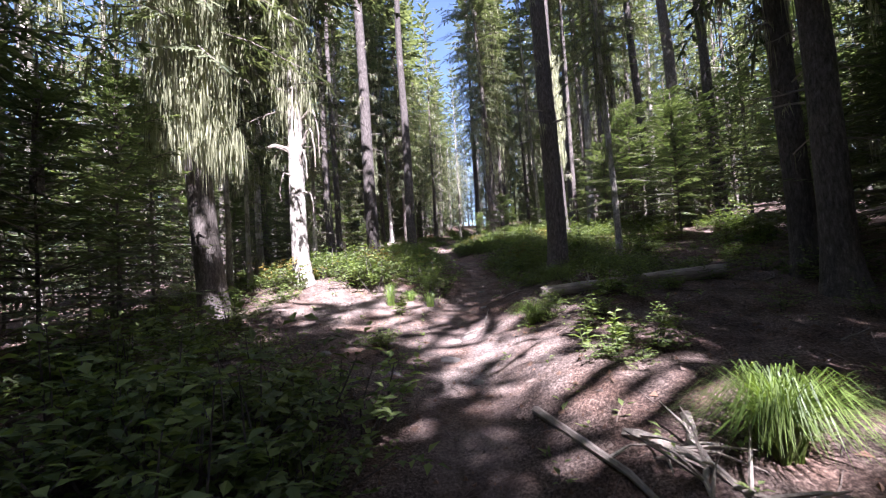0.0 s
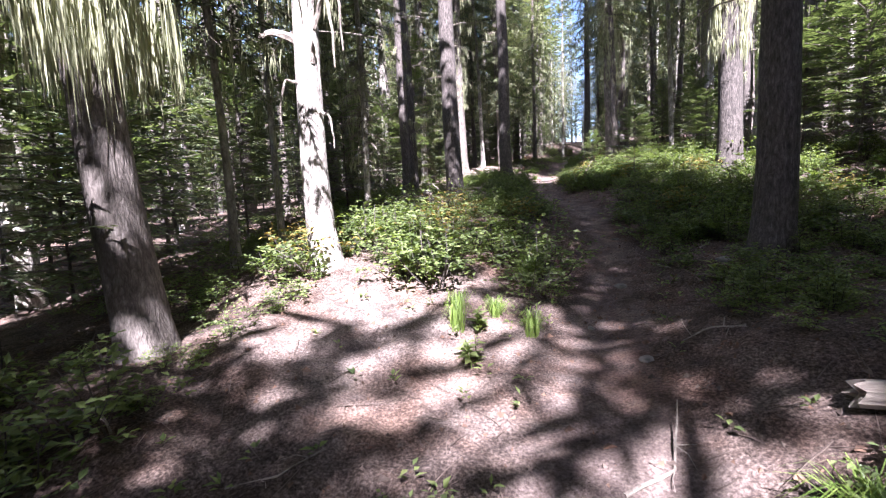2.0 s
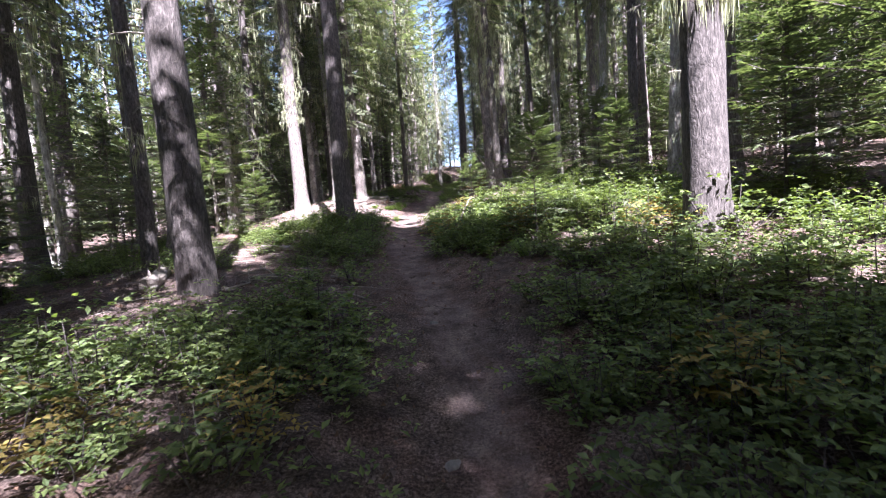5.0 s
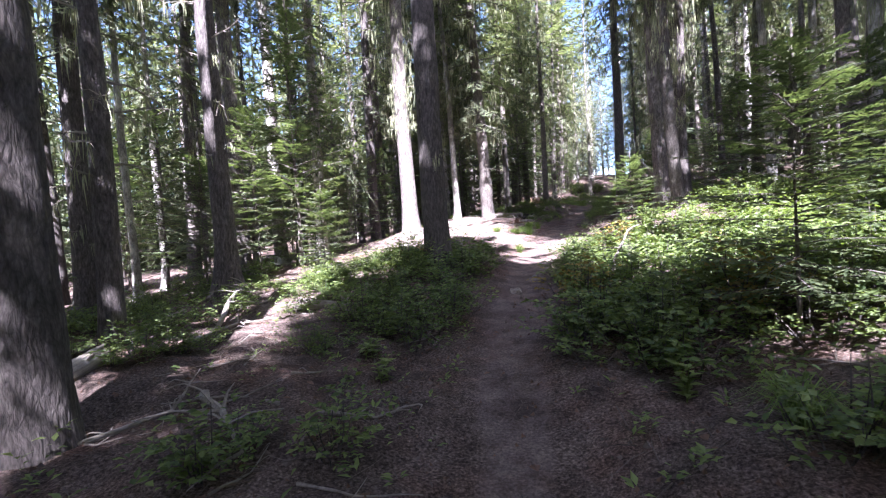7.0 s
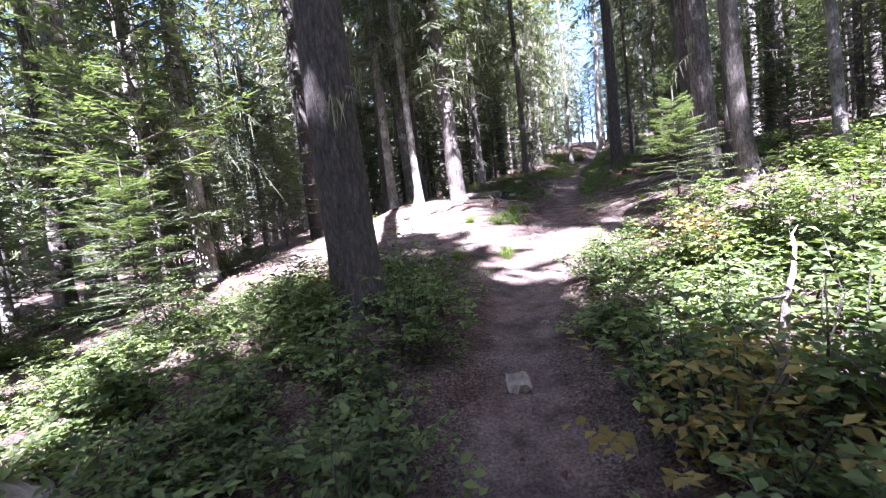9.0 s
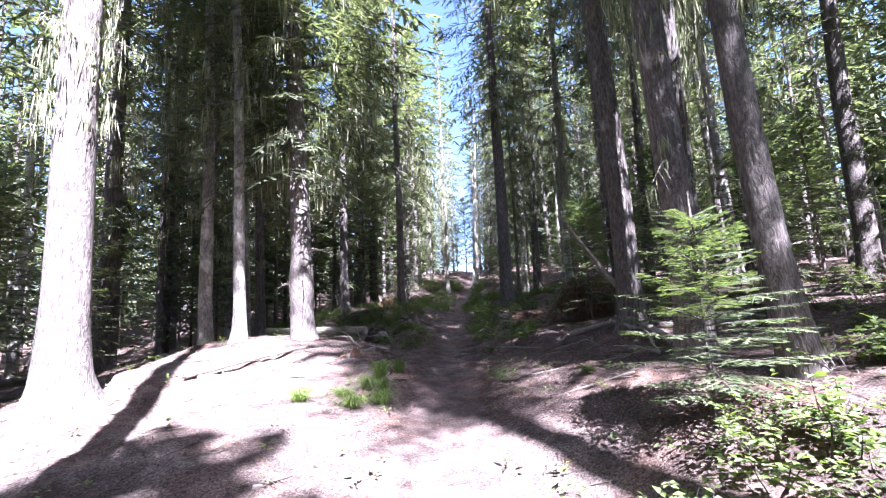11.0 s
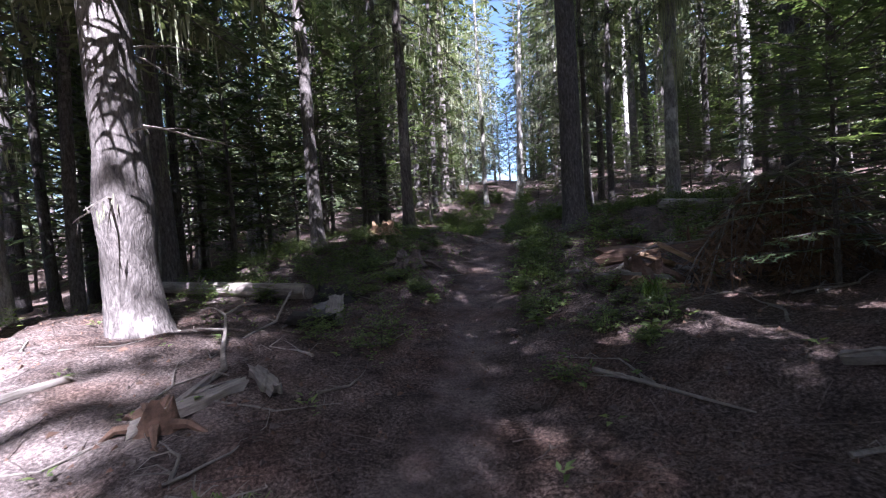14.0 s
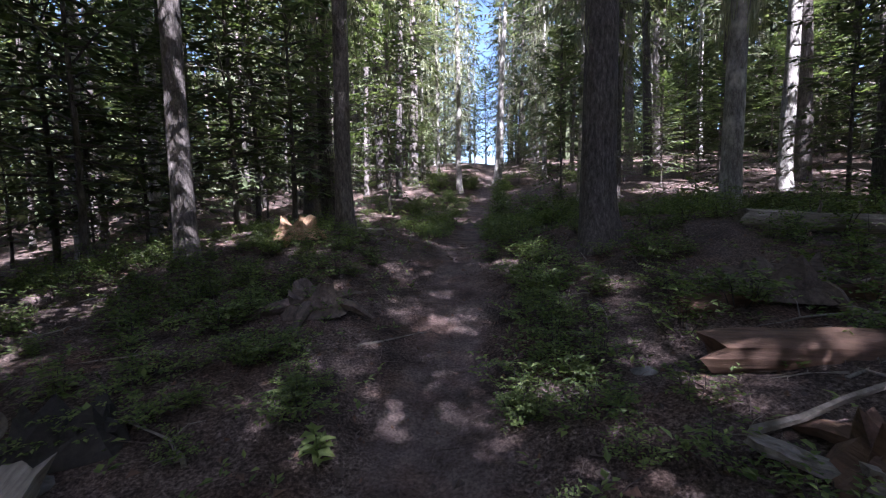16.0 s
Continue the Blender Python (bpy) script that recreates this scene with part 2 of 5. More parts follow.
# low mounds: x, y, height, radius
MOUNDS = [(-1.2, 34.0, 0.45, 1.8), (-2.6, 27.2, 0.22, 1.6), (3.2, 22.5, 0.22, 1.2), (3.4, 33.0, 0.46, 1.9), (1.9, 6.2, 0.3, 0.9),
          (-2.4, 7.8, 0.16, 0.8), (-1.3, 19.0, 0.24, 0.9), (3.4, 26.2, 0.12, 1.0), (2.5, 28.9, 0.15, 0.8), (1.5, 3.0, 0.2, 0.8), (-1.6, 9.4, 0.2, 1.2)]


def land(x, y):
    """Height of the ground; works on numbers and arrays."""
    x, y = np.asarray(x, float), np.asarray(y, float)
    z = sum(np.interp(y + o, RISE_Y, RISE_Z) for o in (-1, -0.5, 0, 0.5, 1)) / 5
    d = x - trail_x(y)
    r, q = np.maximum(d - 0.4, 0), np.maximum(-d - 0.4, 0)
    z = z + 0.85 * (1 - np.exp(-r / 3.6)) + 0.05 * np.clip(d - 5, 0, 40)
    z = z + 0.17 * (1 - np.exp(-q / 0.9)) - 2.6 * (1 - np.exp(-np.maximum(-d - 4.5, 0) / 14))
    for mx, my, h, rad in MOUNDS:
        z = z + h * np.exp(-((x - mx) ** 2 + (y - my) ** 2) / (2 * rad * rad))
    off = 1 - np.exp(-(d / 0.55) ** 2)
    z = z - 0.05 * np.exp(-(d / 0.34) ** 2)
    z = z + off * (0.06 * wavy(x, y, 1.1, 0.3) + 0.035 * wavy(x, y, 2.9, 1.9)) + (0.4 + 0.6 * off) * (0.018 * wavy(x, y, 6.3, 2.7) + 0.011 * wavy(x, y, 13, 4.1) + 0.007 * wavy(x, y, 29, 5.3))
    return z


def tread(x, y):
    """How bare and trodden the ground is."""
    d = np.asarray(x, float) - trail_x(y)
    w = 0.28 + 0.25 * np.exp(-((y - 5.2) / 2.2) ** 2) + 0.12 * wavy(x * 0.2, y, 1.3, 0.8) + 0.5 * np.exp(-((y - 22.3) / 1.6) ** 2)
    t = np.exp(-(d / w) ** 4)
    return t


def sunlit_pale(x, y):
    """Sunlight painted into pale litter: the open bank, the bare hump and the clearing."""
    t = 0.85 * np.exp(-((x + 1.2) / 1.6) ** 2 - ((y - 6.6) / 1.5) ** 2)
    t = np.maximum(t, 0.85 * np.exp(-((x - 0.3) / 1.1) ** 2 - ((y - 4.4) / 1.3) ** 2))
    t = np.maximum(t, 0.8 * np.exp(-((x - 0.4) / 1.4) ** 2 - ((y - 22.4) / 1.2) ** 2))
    return np.maximum(t, np.exp(-((x + 2.3) / 2.1) ** 4 - ((y - 24.7) / 2.9) ** 4))


@functools.lru_cache(None)
def zat(x, y):
    return float(land(x, y))


def stepped(edges):
    out = []
    for a, b, s in edges:
        out += list(np.arange(a, b, s))
    return np.array(out + [edges[-1][1]])


def build_ground():
    xs = stepped([(-400, -60, 40), (-60, -20, 4), (-20, -7, 0.6), (-7, -3, 0.16), (-3, 3.5, 0.07), (3.5, 7, 0.16), (7, 20, 0.6), (20, 60, 4), (60, 400, 40)])
    ys = stepped([(-400, -40, 40), (-40, -6, 2), (-6, -0.5, 0.4), (-0.5, 33, 0.085), (33, 42, 0.2), (42, 80, 1), (80, 140, 5), (140, 420, 40)])
    X, Y = np.meshgrid(xs, ys)
    Z = land(X, Y)
    far = np.clip((np.hypot(X, Y - 20) - 90) / 200, 0, 1)
    Z = Z * (1 - far) + far * 8.0
    nx, ny = len(xs), len(ys)
    idx = np.arange(nx * ny).reshape(ny, nx)
    faces = np.stack([idx[:-1, :-1], idx[:-1, 1:], idx[1:, 1:], idx[1:, :-1]], -1).reshape(-1, 4)
    me = bpy.data.meshes.new("ground")
    me.vertices.add(nx * ny)
    me.vertices.foreach_set("co", np.stack([X, Y, Z], -1).astype(np.float32).ravel())
    me.loops.add(faces.size)
    me.loops.foreach_set("vertex_index", faces.astype(np.int32).ravel())
    me.polygons.add(len(faces))
    me.polygons.foreach_set("loop_start", np.arange(0, faces.size, 4, dtype=np.int32))
    me.polygons.foreach_set("use_smooth", np.ones(len(faces), bool))
    me.update(calc_edges=True)
    at = me.attributes.new("tread", "FLOAT", "POINT")
    at.data.foreach_set("value", tread(X, Y).astype(np.float32).ravel())
    at = me.attributes.new("sunlit_pale", "FLOAT", "POINT")
    at.data.foreach_set("value", sunlit_pale(X, Y).astype(np.float32).ravel())
    me.materials.append(SOIL)
    ob = new("ground", me)
    tagged(ob, "brown forest soil with needle litter and a worn dirt trail", "ground", kind="structure")


build_ground()


# ---- conifers ----
def frond(s, wood, o, az, el, L, droop, rng, steps=9, fine=2, width=0.022):
    """One flat spray: an axis that sags and lifts at its tip, side twigs in pairs, each a comb of needled shoots."""
    d = Vector((math.cos(az) * math.cos(el), math.sin(az) * math.cos(el), math.sin(el)))
    side = Vector((-math.sin(az), math.cos(az), 0))
    pts = []
    for k in range(steps + 1):
        t = k / steps
        pts.append(o + d * (L * t) + Vector((0, 0, -droop * L * t * t * (1.25 - 0.35 * t))) + side * (0.04 * L * math.sin(3 * t + az * 5)))
    r0 = 0.008 + 0.006 * L
    axis = [pts[0], pts[steps // 2], pts[-1]] if steps >= 6 else [pts[0], pts[-2]]
    wood.tube(axis, [r0, r0 * 0.6, r0 * 0.2][:len(axis)], 3, closed=False)
    for k in range(1, steps + 1):
        t = k / steps
        ax = (pts[k] - pts[k - 1]).normalized()
        for sg in (-1, 1):
            l = (0.1 + 0.4 * L * (1 - t) ** 0.75 * min(1, t * 2.6)) * rng.uniform(0.6, 1.2)
            tw = (ax * rng.uniform(0.45, 0.9) + side * sg + Vector((0, 0, -0.22 + rng.uniform(-0.25, 0.2)))).normalized()
            root = pts[k] if fine < 2 else pts[k].lerp(pts[k - 1], rng.uniform(0, 0.5))
            tip = root + tw * l
            nrm = ax.cross(tw)
            wv = tw.cross(nrm).normalized()
            s.blade(root, tip, wv, width * rng.uniform(0.8, 1.3))
            for j in range(fine):
                u = (j + 0.5) / (fine + 0.3)
                r2 = root.lerp(tip, u)
                for s2 in (-1, 1):
                    t2 = (tw * 0.85 + wv * s2 * 0.75 + vrand(rng, 0.22)).normalized()
                    w2 = t2.cross(nrm).normalized() * width * 0.75
                    s.tri(r2 + w2, r2 + t2 * l * 0.46 * (1.15 - u * 0.7) * rng.uniform(0.7, 1.15), r2 - w2)
    s.blade(pts[-2], pts[-1] + (pts[-1] - pts[-2]) * 1.2, side, width * 1.3)


def beard(s, o, length, rng, n=5, spread=0.05, w=0.008):
    for _ in range(n):
        a = o + vrand(rng, spread)
        b = a + Vector((rng.uniform(-0.04, 0.04), rng.uniform(-0.04, 0.04), -length * rng.uniform(0.4, 1.1)))
        an = rng.uniform(0, 6.3)
        s.blade(a, b, Vector((math.cos(an), math.sin(an), 0)), w * rng.uniform(0.7, 1.6), 0.3)


def crown_meshes(seed, length, radius, count, steps, fine, material, lichen=1.0, droop=0.35, width=0.024, lift=-0.1, fine_to=1.0):
    """Crown from z = 0 up to its tip, as needles, branch wood and hanging lichen; above fine_to the sprays are simpler and closer."""
    rng = random.Random(seed)
    s, wood, li = Shape(), Shape(), Shape()
    for i in range(count):
        t = (i + rng.random()) / count
        z = length * t ** 0.92
        L = radius * (1.05 - t) ** 0.62 * rng.uniform(0.55, 1.15) * (0.6 + 0.4 * min(1, t * 6)) + 0.15
        az = i * 2.399 + rng.uniform(-0.5, 0.5)
        el = lift + 0.55 * t + rng.uniform(-0.2, 0.15)
        dr = droop * (1 - 0.7 * t) * rng.uniform(0.6, 1.3)
        o = Vector((0, 0, z))
        if t < fine_to:
            frond(s, wood, o, az, el, L, dr, rng, steps, fine, width)
        else:
            frond(s, wood, o, az, el, L, dr, rng, 5, 0, 0.1)
        if lichen and rng.random() < lichen * (1 - t * 0.8):
            for _ in range(7):
                q = rng.uniform(0.1, 0.85) * L
                p = o + Vector((math.cos(az) * q, math.sin(az) * q, math.sin(el) * q - dr * q * q / L))
                beard(li, p, rng.uniform(0.15, 0.6), rng, 4, 0.07, 0.009)
    tip = Vector((0, 0, length + 0.5))
    wood.tube([Vector((0, 0, length * 0.6)), Vector((0, 0, length)), tip], [0.05, 0.02, 0.004], 4, closed=False)
    return s.mesh("crown", material), wood.mesh("branch_wood", BARK), (li.mesh("hanging_lichen", LICHEN) if li.f else None)


NEAR_CROWNS = [crown_meshes(10 + k, 15 - k, 2.4 - 0.12 * k, 130, 9, 4, NEEDLE, 1.0, 0.42, 0.02, -0.1, 0.42) for k in range(4)]
FAR_CROWNS = [crown_meshes(40 + k, 15 - k, 2.7 - 0.1 * k, 80, 5, 0, NEEDLE, 0.3, 0.38, 0.07) for k in range(4)]
MID_CROWNS = [crown_meshes(30 + k, 15 - k, 2.6 - 0.1 * k, 115, 7, 2, NEEDLE, 0.6, 0.4, 0.027, -0.1, 0.45) for k in range(4)]
YOUNG = [crown_meshes(70 + k, 3.6, 1.15, 72, 9, 3, NEEDLE_YOUNG, 0.0, 0.16, 0.014, 0.08) for k in range(3)]
YOUNG_FAR = [crown_meshes(80 + k, 3.6, 1.15, 80, 6, 1, NEEDLE_YOUNG, 0.0, 0.2, 0.026, 0.05) for k in range(3)]


def trunk_mesh(seed, dia, height, lean, flare=1.0, sides=18, material=BARK, burl=None):
    """A tapered, slightly bent trunk with a flared, ribbed foot; lean in metres per metre."""
    rng = random.Random(seed)
    s = Shape()
    zs = [-0.35, -0.1, 0.0, 0.08, 0.18, 0.32, 0.5, 0.75] + [1.1 + 0.45 * k for k in range(14)] + [8.5, 10, 12, height * 0.8, height]
    zs = [z for z in zs if z <= height]
    ribs = [rng.uniform(0, 6.28) for _ in range(5)]
    ph = [rng.uniform(0, 6.28) for _ in range(4)]
    i0 = 0
    for z in zs:
        taper = max(0.06, 1 - 0.9 * max(z, 0) / height)
        fl = flare * math.exp(-max(z, -0.1) / 0.28)
        cx = lean[0] * z + 0.02 * math.sin(0.8 * z + ph[0]) * min(1, abs(z))
        cy = lean[1] * z + 0.02 * math.sin(0.7 * z + ph[1]) * min(1, abs(z))
        for k in range(sides):
            a = 2 * math.pi * k / sides
            rib = sum(max(0, math.cos(a - b)) ** 6 for b in ribs)
            r = 0.5 * dia * (taper + fl * (0.22 + 0.4 * rib) + 0.035 * math.sin(3 * a + ph[2] + z * 0.7) + 0.02 * math.sin(7 * a + 3.1 * z + ph[3]) + rng.uniform(-0.022, 0.022))
            if burl:
                r += burl[1] * math.exp(-((z - burl[0]) / 0.16) ** 2) * 0.5 * dia
            s.v.append((cx + r * math.cos(a), cy + r * math.sin(a), z))
    for j in range(len(zs) - 1):
        for k in range(sides):
            a, b = i0 + j * sides + k, i0 + j * sides + (k + 1) % sides
            s.f.append((a, b, b + sides, a + sides))
    return s.mesh("trunk", material, True)


def snags_mesh(seed, dia, lean, z0, z1, count, reach, rng_lichen=0.7):
    """Dead lower twigs, crooked and mostly bare, and the lichen hanging from them."""
    rng = random.Random(seed)
    s, li = Shape(), Shape()
    for i in range(count):
        z = rng.uniform(z0, z1)
        az = rng.uniform(0, 6.283)
        d = Vector((math.cos(az), math.sin(az), rng.uniform(-0.35, 0.3)))
        L = reach * rng.uniform(0.25, 1.0)
        p = Vector((lean[0] * z, lean[1] * z, z)) + d * dia * 0.42
        pts = [p]
        for k in range(4):
            p = p + d * (L / 4)
            d = (d + vrand(rng, 0.28) + Vector((0, 0, -0.12))).normalized()
            pts.append(p)
            if k < 3 and rng.random() < 0.8:
                d2 = (d + vrand(rng, 0.8)).normalized()
                s.tube([p, p + d2 * L * 0.18, p + d2 * L * 0.3 + Vector((0, 0, -0.05))], [0.006, 0.004, 0.0015], 3, closed=False)
            if rng.random() < rng_lichen:
                beard(li, p, rng.uniform(0.1, 0.35), rng, 6, 0.05, 0.005)
        s.tube(pts, [0.014, 0.011, 0.008, 0.006, 0.003], 4, closed=False)
    return s.mesh("bare_snag_wood", DEAD), (li.mesh("hanging_lichen", LICHEN) if li.f else None)


def drape_mesh(seed, dia, lean, z0, z1, count, length, spread=0.13):
    """Lichen clothing a trunk."""
    rng = random.Random(seed)
    s = Shape()
    for _ in range(int(count * 1.4)):
        z = rng.uniform(z0, z1)
        a = rng.uniform(0, 6.283)
        r = dia * 0.5 + spread * rng.random() ** 1.5
        o = Vector((lean[0] * z + r * math.cos(a), lean[1] * z + r * math.sin(a), z))
        beard(s, o, length * rng.uniform(0.3, 1.0), rng, 5, 0.06, 0.0055)
    return s.mesh("trunk_lichen", LICHEN)


def conifer(name, x, y, dia, height, crown_at, lean=(0, 0), material=BARK, crowns=NEAR_CROWNS, seed=0, label="", twigs=(), drape=(),
            crown_scale=1.0, burl=None, sink=0.04, group="forest conifers", flare=1.0, stretch=None, dense=False):
    rng = random.Random(seed * 7 + 3)
    root = new(name)
    root.location = (x, y, zat(x, y) - sink)
    tagged(root, label, "tree", group)
    part("trunk", trunk_mesh(seed, dia, height, lean, flare, material=material, burl=burl), root)
    if crown_at is not None:
        CROWNED.append((x, y, crown_at, height, 2.2 * crown_scale))
        c, w, li = crowns[seed % len(crowns)]
        long = height - crown_at
        sz = stretch or long / 14.0
        m = pose(lean[0] * crown_at, lean[1] * crown_at, crown_at, -math.degrees(math.atan(lean[1])), math.degrees(math.atan(lean[0])), rng.uniform(0, 360)) @ Matrix.Diagonal((crown_scale, crown_scale, sz, 1))
        part("crown", c, root, "", m)["kind"] = "stuff"
        part("branch_wood", w, root, "", m)["kind"] = "stuff"
        # a second, turned crown is added to block more sun
        if dense:
            part("inner_crown", crowns[(seed + 1) % len(crowns)][0], root, "", m @ pose(0, 0, 0.1, 0, 0, 70))["kind"] = "stuff"
        if li:
            part("hanging_lichen", li, root, "", m)["kind"] = "stuff"
    if twigs:
        tw, li = snags_mesh(seed + 500, dia, lean, *twigs)
        part("bare_snag_wood", tw, root)["kind"] = "stuff"
        if li:
            part("twig_lichen", li, root)["kind"] = "stuff"
    if drape:
        part("trunk_lichen", drape_mesh(seed + 900, dia, lean, *drape), root)["kind"] = "stuff"
    return root


# the trees along the trail
CROWNED = []
L_OLD = "tall old conifer with rough grey-brown bark beside the trail"
L_DARK = "tall conifer with dark furrowed bark beside the trail"
L_PALE = "slender conifer with pale grey bark and bare lower trunk"
L_LICH = "leaning conifer draped in pale hanging beard lichen"
# crowns above view are raised, widened or doubled to place sun and shade
conifer("conifer", -3.08, 6.15, 0.37, 19, 3.6, (-0.085, 0.0), BARK, seed=1, label=L_LICH, twigs=(2.2, 6, 16, 1.0), drape=(2.3, 6.5, 2000, 0.75, 0.42), flare=0.55)
white_tree = conifer("conifer", -2.42, 7.85, 0.29, 18.5, 5.5, (-0.012, 0.0), BARK_PALE, seed=2, label=L_PALE, crown_scale=1.25, dense=True, twigs=(2.3, 6, 16, 0.8), drape=(3.0, 7, 520, 0.6, 0.3), flare=0.5, sink=0.0)


def bare_limb(tree, z, az, out, rise, fall, r, seed):
    """A bare dead limb that leaves the trunk, rises a little and curls down."""
    rng = random.Random(seed)
    s = Shape()
    pts, n = [], 9
    for k in range(n):
        t = k / (n - 1)
        q = 0.1 + out * math.sin(min(t * 1.9, 1.75))
        pts.append(Vector((q * math.cos(az), q * math.sin(az), z + rise * math.sin(min(t * 3.1, 1.57)) - fall * max(0, t - 0.3) ** 1.4 / 0.6)) + vrand(rng, 0.015))
    s.tube(pts, [r * (1 - 0.75 * k / (n - 1)) for k in range(n)], 6, 0.12, rng=rng)
    part("bare_limb", s.mesh("bare_limb", DEAD), tree)


for k, one in enumerate([(2.35, 3.3, 0.42, 0.1, 0.05, 0.05), (2.45, -0.5, 0.3, 0.3, 0.75, 0.03), (2.1, -0.9, 0.26, 0.25, 0.55, 0.026), (1.6, -0.6, 0.26, -0.02, 0.35, 0.022), (2.9, -0.3, 0.34, 0.2, 0.9, 0.028), (3.3, -1.4, 0.3, 0.1, 0.6, 0.024), (1.9, 3.9, 0.24, 0.05, 0.5, 0.02)]):
    bare_limb(white_tree, *one, 40 + k)
conifer("conifer", 2.27, 8.65, 0.38, 19, 7.5, (-0.012, 0.0), BARK_DARK, seed=3, label=L_DARK, crown_scale=1.25, dense=True, twigs=(2.6, 6.5, 14, 0.9), flare=0.7)
conifer("conifer", -2.1, 14.1, 0.41, 21, 12.0, (-0.02, 0.0), BARK_DARK, seed=4, label=L_OLD, crown_scale=0.6, twigs=(3, 7, 12, 0.8), flare=0.3, sink=0.18)
conifer("conifer", -3.54, 15.7, 0.22, 20, 10.0, (-0.02, 0.0), BARK_DARK, seed=5, label=L_DARK, crown_scale=0.6, twigs=(1.5, 5, 18, 0.9), flare=0.45)
conifer("conifer", -1.22, 19.15, 0.4, 26, 13.5, (-0.015, 0.0), BARK_DARK, seed=6, label=L_DARK, crown_scale=1.15, dense=True, twigs=(1.6, 6, 9, 0.6), flare=0.6)
conifer("conifer", -4.5, 18.3, 0.34, 21, 11.0, (-0.02, 0.0), BARK_DARK, seed=7, label=L_DARK, crown_scale=0.6, twigs=(1.6, 6, 12, 0.8))
conifer("conifer", -3.6, 24.3, 0.44, 22, 6.5, (-0.01, 0.0), BARK, seed=8, label=L_PALE, twigs=(2, 6, 9, 0.7), drape=(3, 7, 200, 0.4))
conifer("conifer", -6.72, 22.7, 0.33, 21, 7.0, (-0.01, 0.0), BARK_PALE, seed=9, label=L_PALE, twigs=(2, 7, 12, 0.7))
conifer("conifer", -4.72, 21.55, 0.25, 17, 0.7, (-0.01, 0.0), BARK_PALE, seed=10, label=L_PALE, crown_scale=0.6, twigs=(0.8, 3.5, 10, 0.5))
conifer("conifer", -7.35, 22.0, 0.42, 22, 7.0, (-0.015, 0.0), BARK, seed=11, label=L_OLD, twigs=(2, 7, 10, 0.7), drape=(4, 8, 200, 0.4))
conifer("conifer", -7.64, 19.3, 0.16, 15, 5.5, (-0.02, 0.0), BARK_PALE, seed=12, label=L_PALE, crown_scale=0.6, twigs=(1, 5, 14, 0.6))
conifer("conifer", -10.5, 22.5, 0.2, 16, 5.0, (-0.02, 0.0), BARK_PALE, seed=13, label=L_PALE, crown_scale=0.7)
conifer("conifer", -7.07, 17.95, 0.36, 20, 4.5, (-0.01, 0.0), BARK_DARK, seed=14, label=L_DARK, twigs=(1, 5, 12, 0.8))
conifer("conifer", -2.07, 28.0, 0.41, 21, 3.0, (-0.03, 0.0), BARK, seed=15, crown_scale=1.25, dense=True, label="sunlit conifer with scaly bark and a swollen lower trunk", twigs=(1.0, 5, 14, 0.9, 0.1), burl=(1.15, 0.22), flare=0.55)
conifer("conifer", -3.0, 27.5, 0.21, 18, 7.0, (-0.035, 0.0), BARK_PALE, seed=16, label=L_PALE, crown_scale=0.7, twigs=(1.6, 6, 8, 0.5), drape=(4, 7, 120, 0.3))
conifer("conifer", -4.2, 28.85, 0.27, 19, 4.0, (-0.02, 0.0), BARK_PALE, seed=17, label=L_PALE, crown_scale=1.1, twigs=(2, 6, 8, 0.5))
conifer("conifer", 4.05, 27.65, 0.44, 23, 6.0, (-0.02, 0.0), BARK_DARK, seed=18, label=L_DARK, crown_scale=0.7, twigs=(1.5, 6, 14, 1.1), flare=0.5)
conifer("conifer", 3.2, 25.75, 0.36, 21, 6.5, (-0.02, 0.0), BARK, seed=19, label="grey conifer with speckled bark and a log against it", crown_scale=0.75, twigs=(2, 6, 8, 0.6), flare=0.6)
conifer("conifer", 2.9, 22.6, 0.24, 22, 5.0, (-0.05, 0.0), BARK, seed=20, label=L_OLD, twigs=(2, 6, 10, 0.7), drape=(3, 6, 120, 0.35), crown_scale=1.1)
conifer("conifer", 2.76, 23.6, 0.32, 23, 5.5, (-0.02, 0.0), BARK, seed=38, label=L_OLD, twigs=(2, 6, 10, 0.8), drape=(3, 6.5, 200, 0.5, 0.3), crown_scale=0.95)
conifer("conifer", 3.4, 24.4, 0.2, 20, 5.0, (0.0, 0.0), BARK_DARK, seed=39, label=L_DARK, twigs=(1.5, 5, 10, 0.8), drape=(3, 6, 150, 0.5, 0.3), crown_scale=0.6)
conifer("conifer", 5.8, 26.0, 0.22, 18, 5.0, (-0.04, 0.0), BARK_PALE, seed=21, label=L_PALE, crown_scale=0.7, drape=(2.5, 6, 120, 0.4))
conifer("conifer", 3.75, 14.0, 0.46, 27, 14.5, (-0.01, 0.0), BARK_DARK, seed=22, label=L_DARK, crown_scale=1.05, dense=True, twigs=(2.5, 6, 12, 0.9), drape=(2.6, 6, 420, 0.6))
conifer("conifer", 5.0, 16.4, 0.18, 16, 9.0, (0.0, 0.0), BARK_DARK, seed=23, label=L_DARK, crown_scale=0.7, twigs=(1.5, 5, 12, 0.7))
conifer("conifer", 6.0, 22.3, 0.27, 20, 5.0, (0.01, 0.0), BARK_PALE, seed=24, label=L_PALE, crown_scale=0.7, twigs=(2, 6, 10, 0.7), drape=(3, 7, 260, 0.5))
conifer("conifer", -2.02, 32.8, 0.25, 20, 5.0, (-0.012, 0.0), BARK, seed=25, label=L_OLD, twigs=(1.5, 6, 10, 0.7))
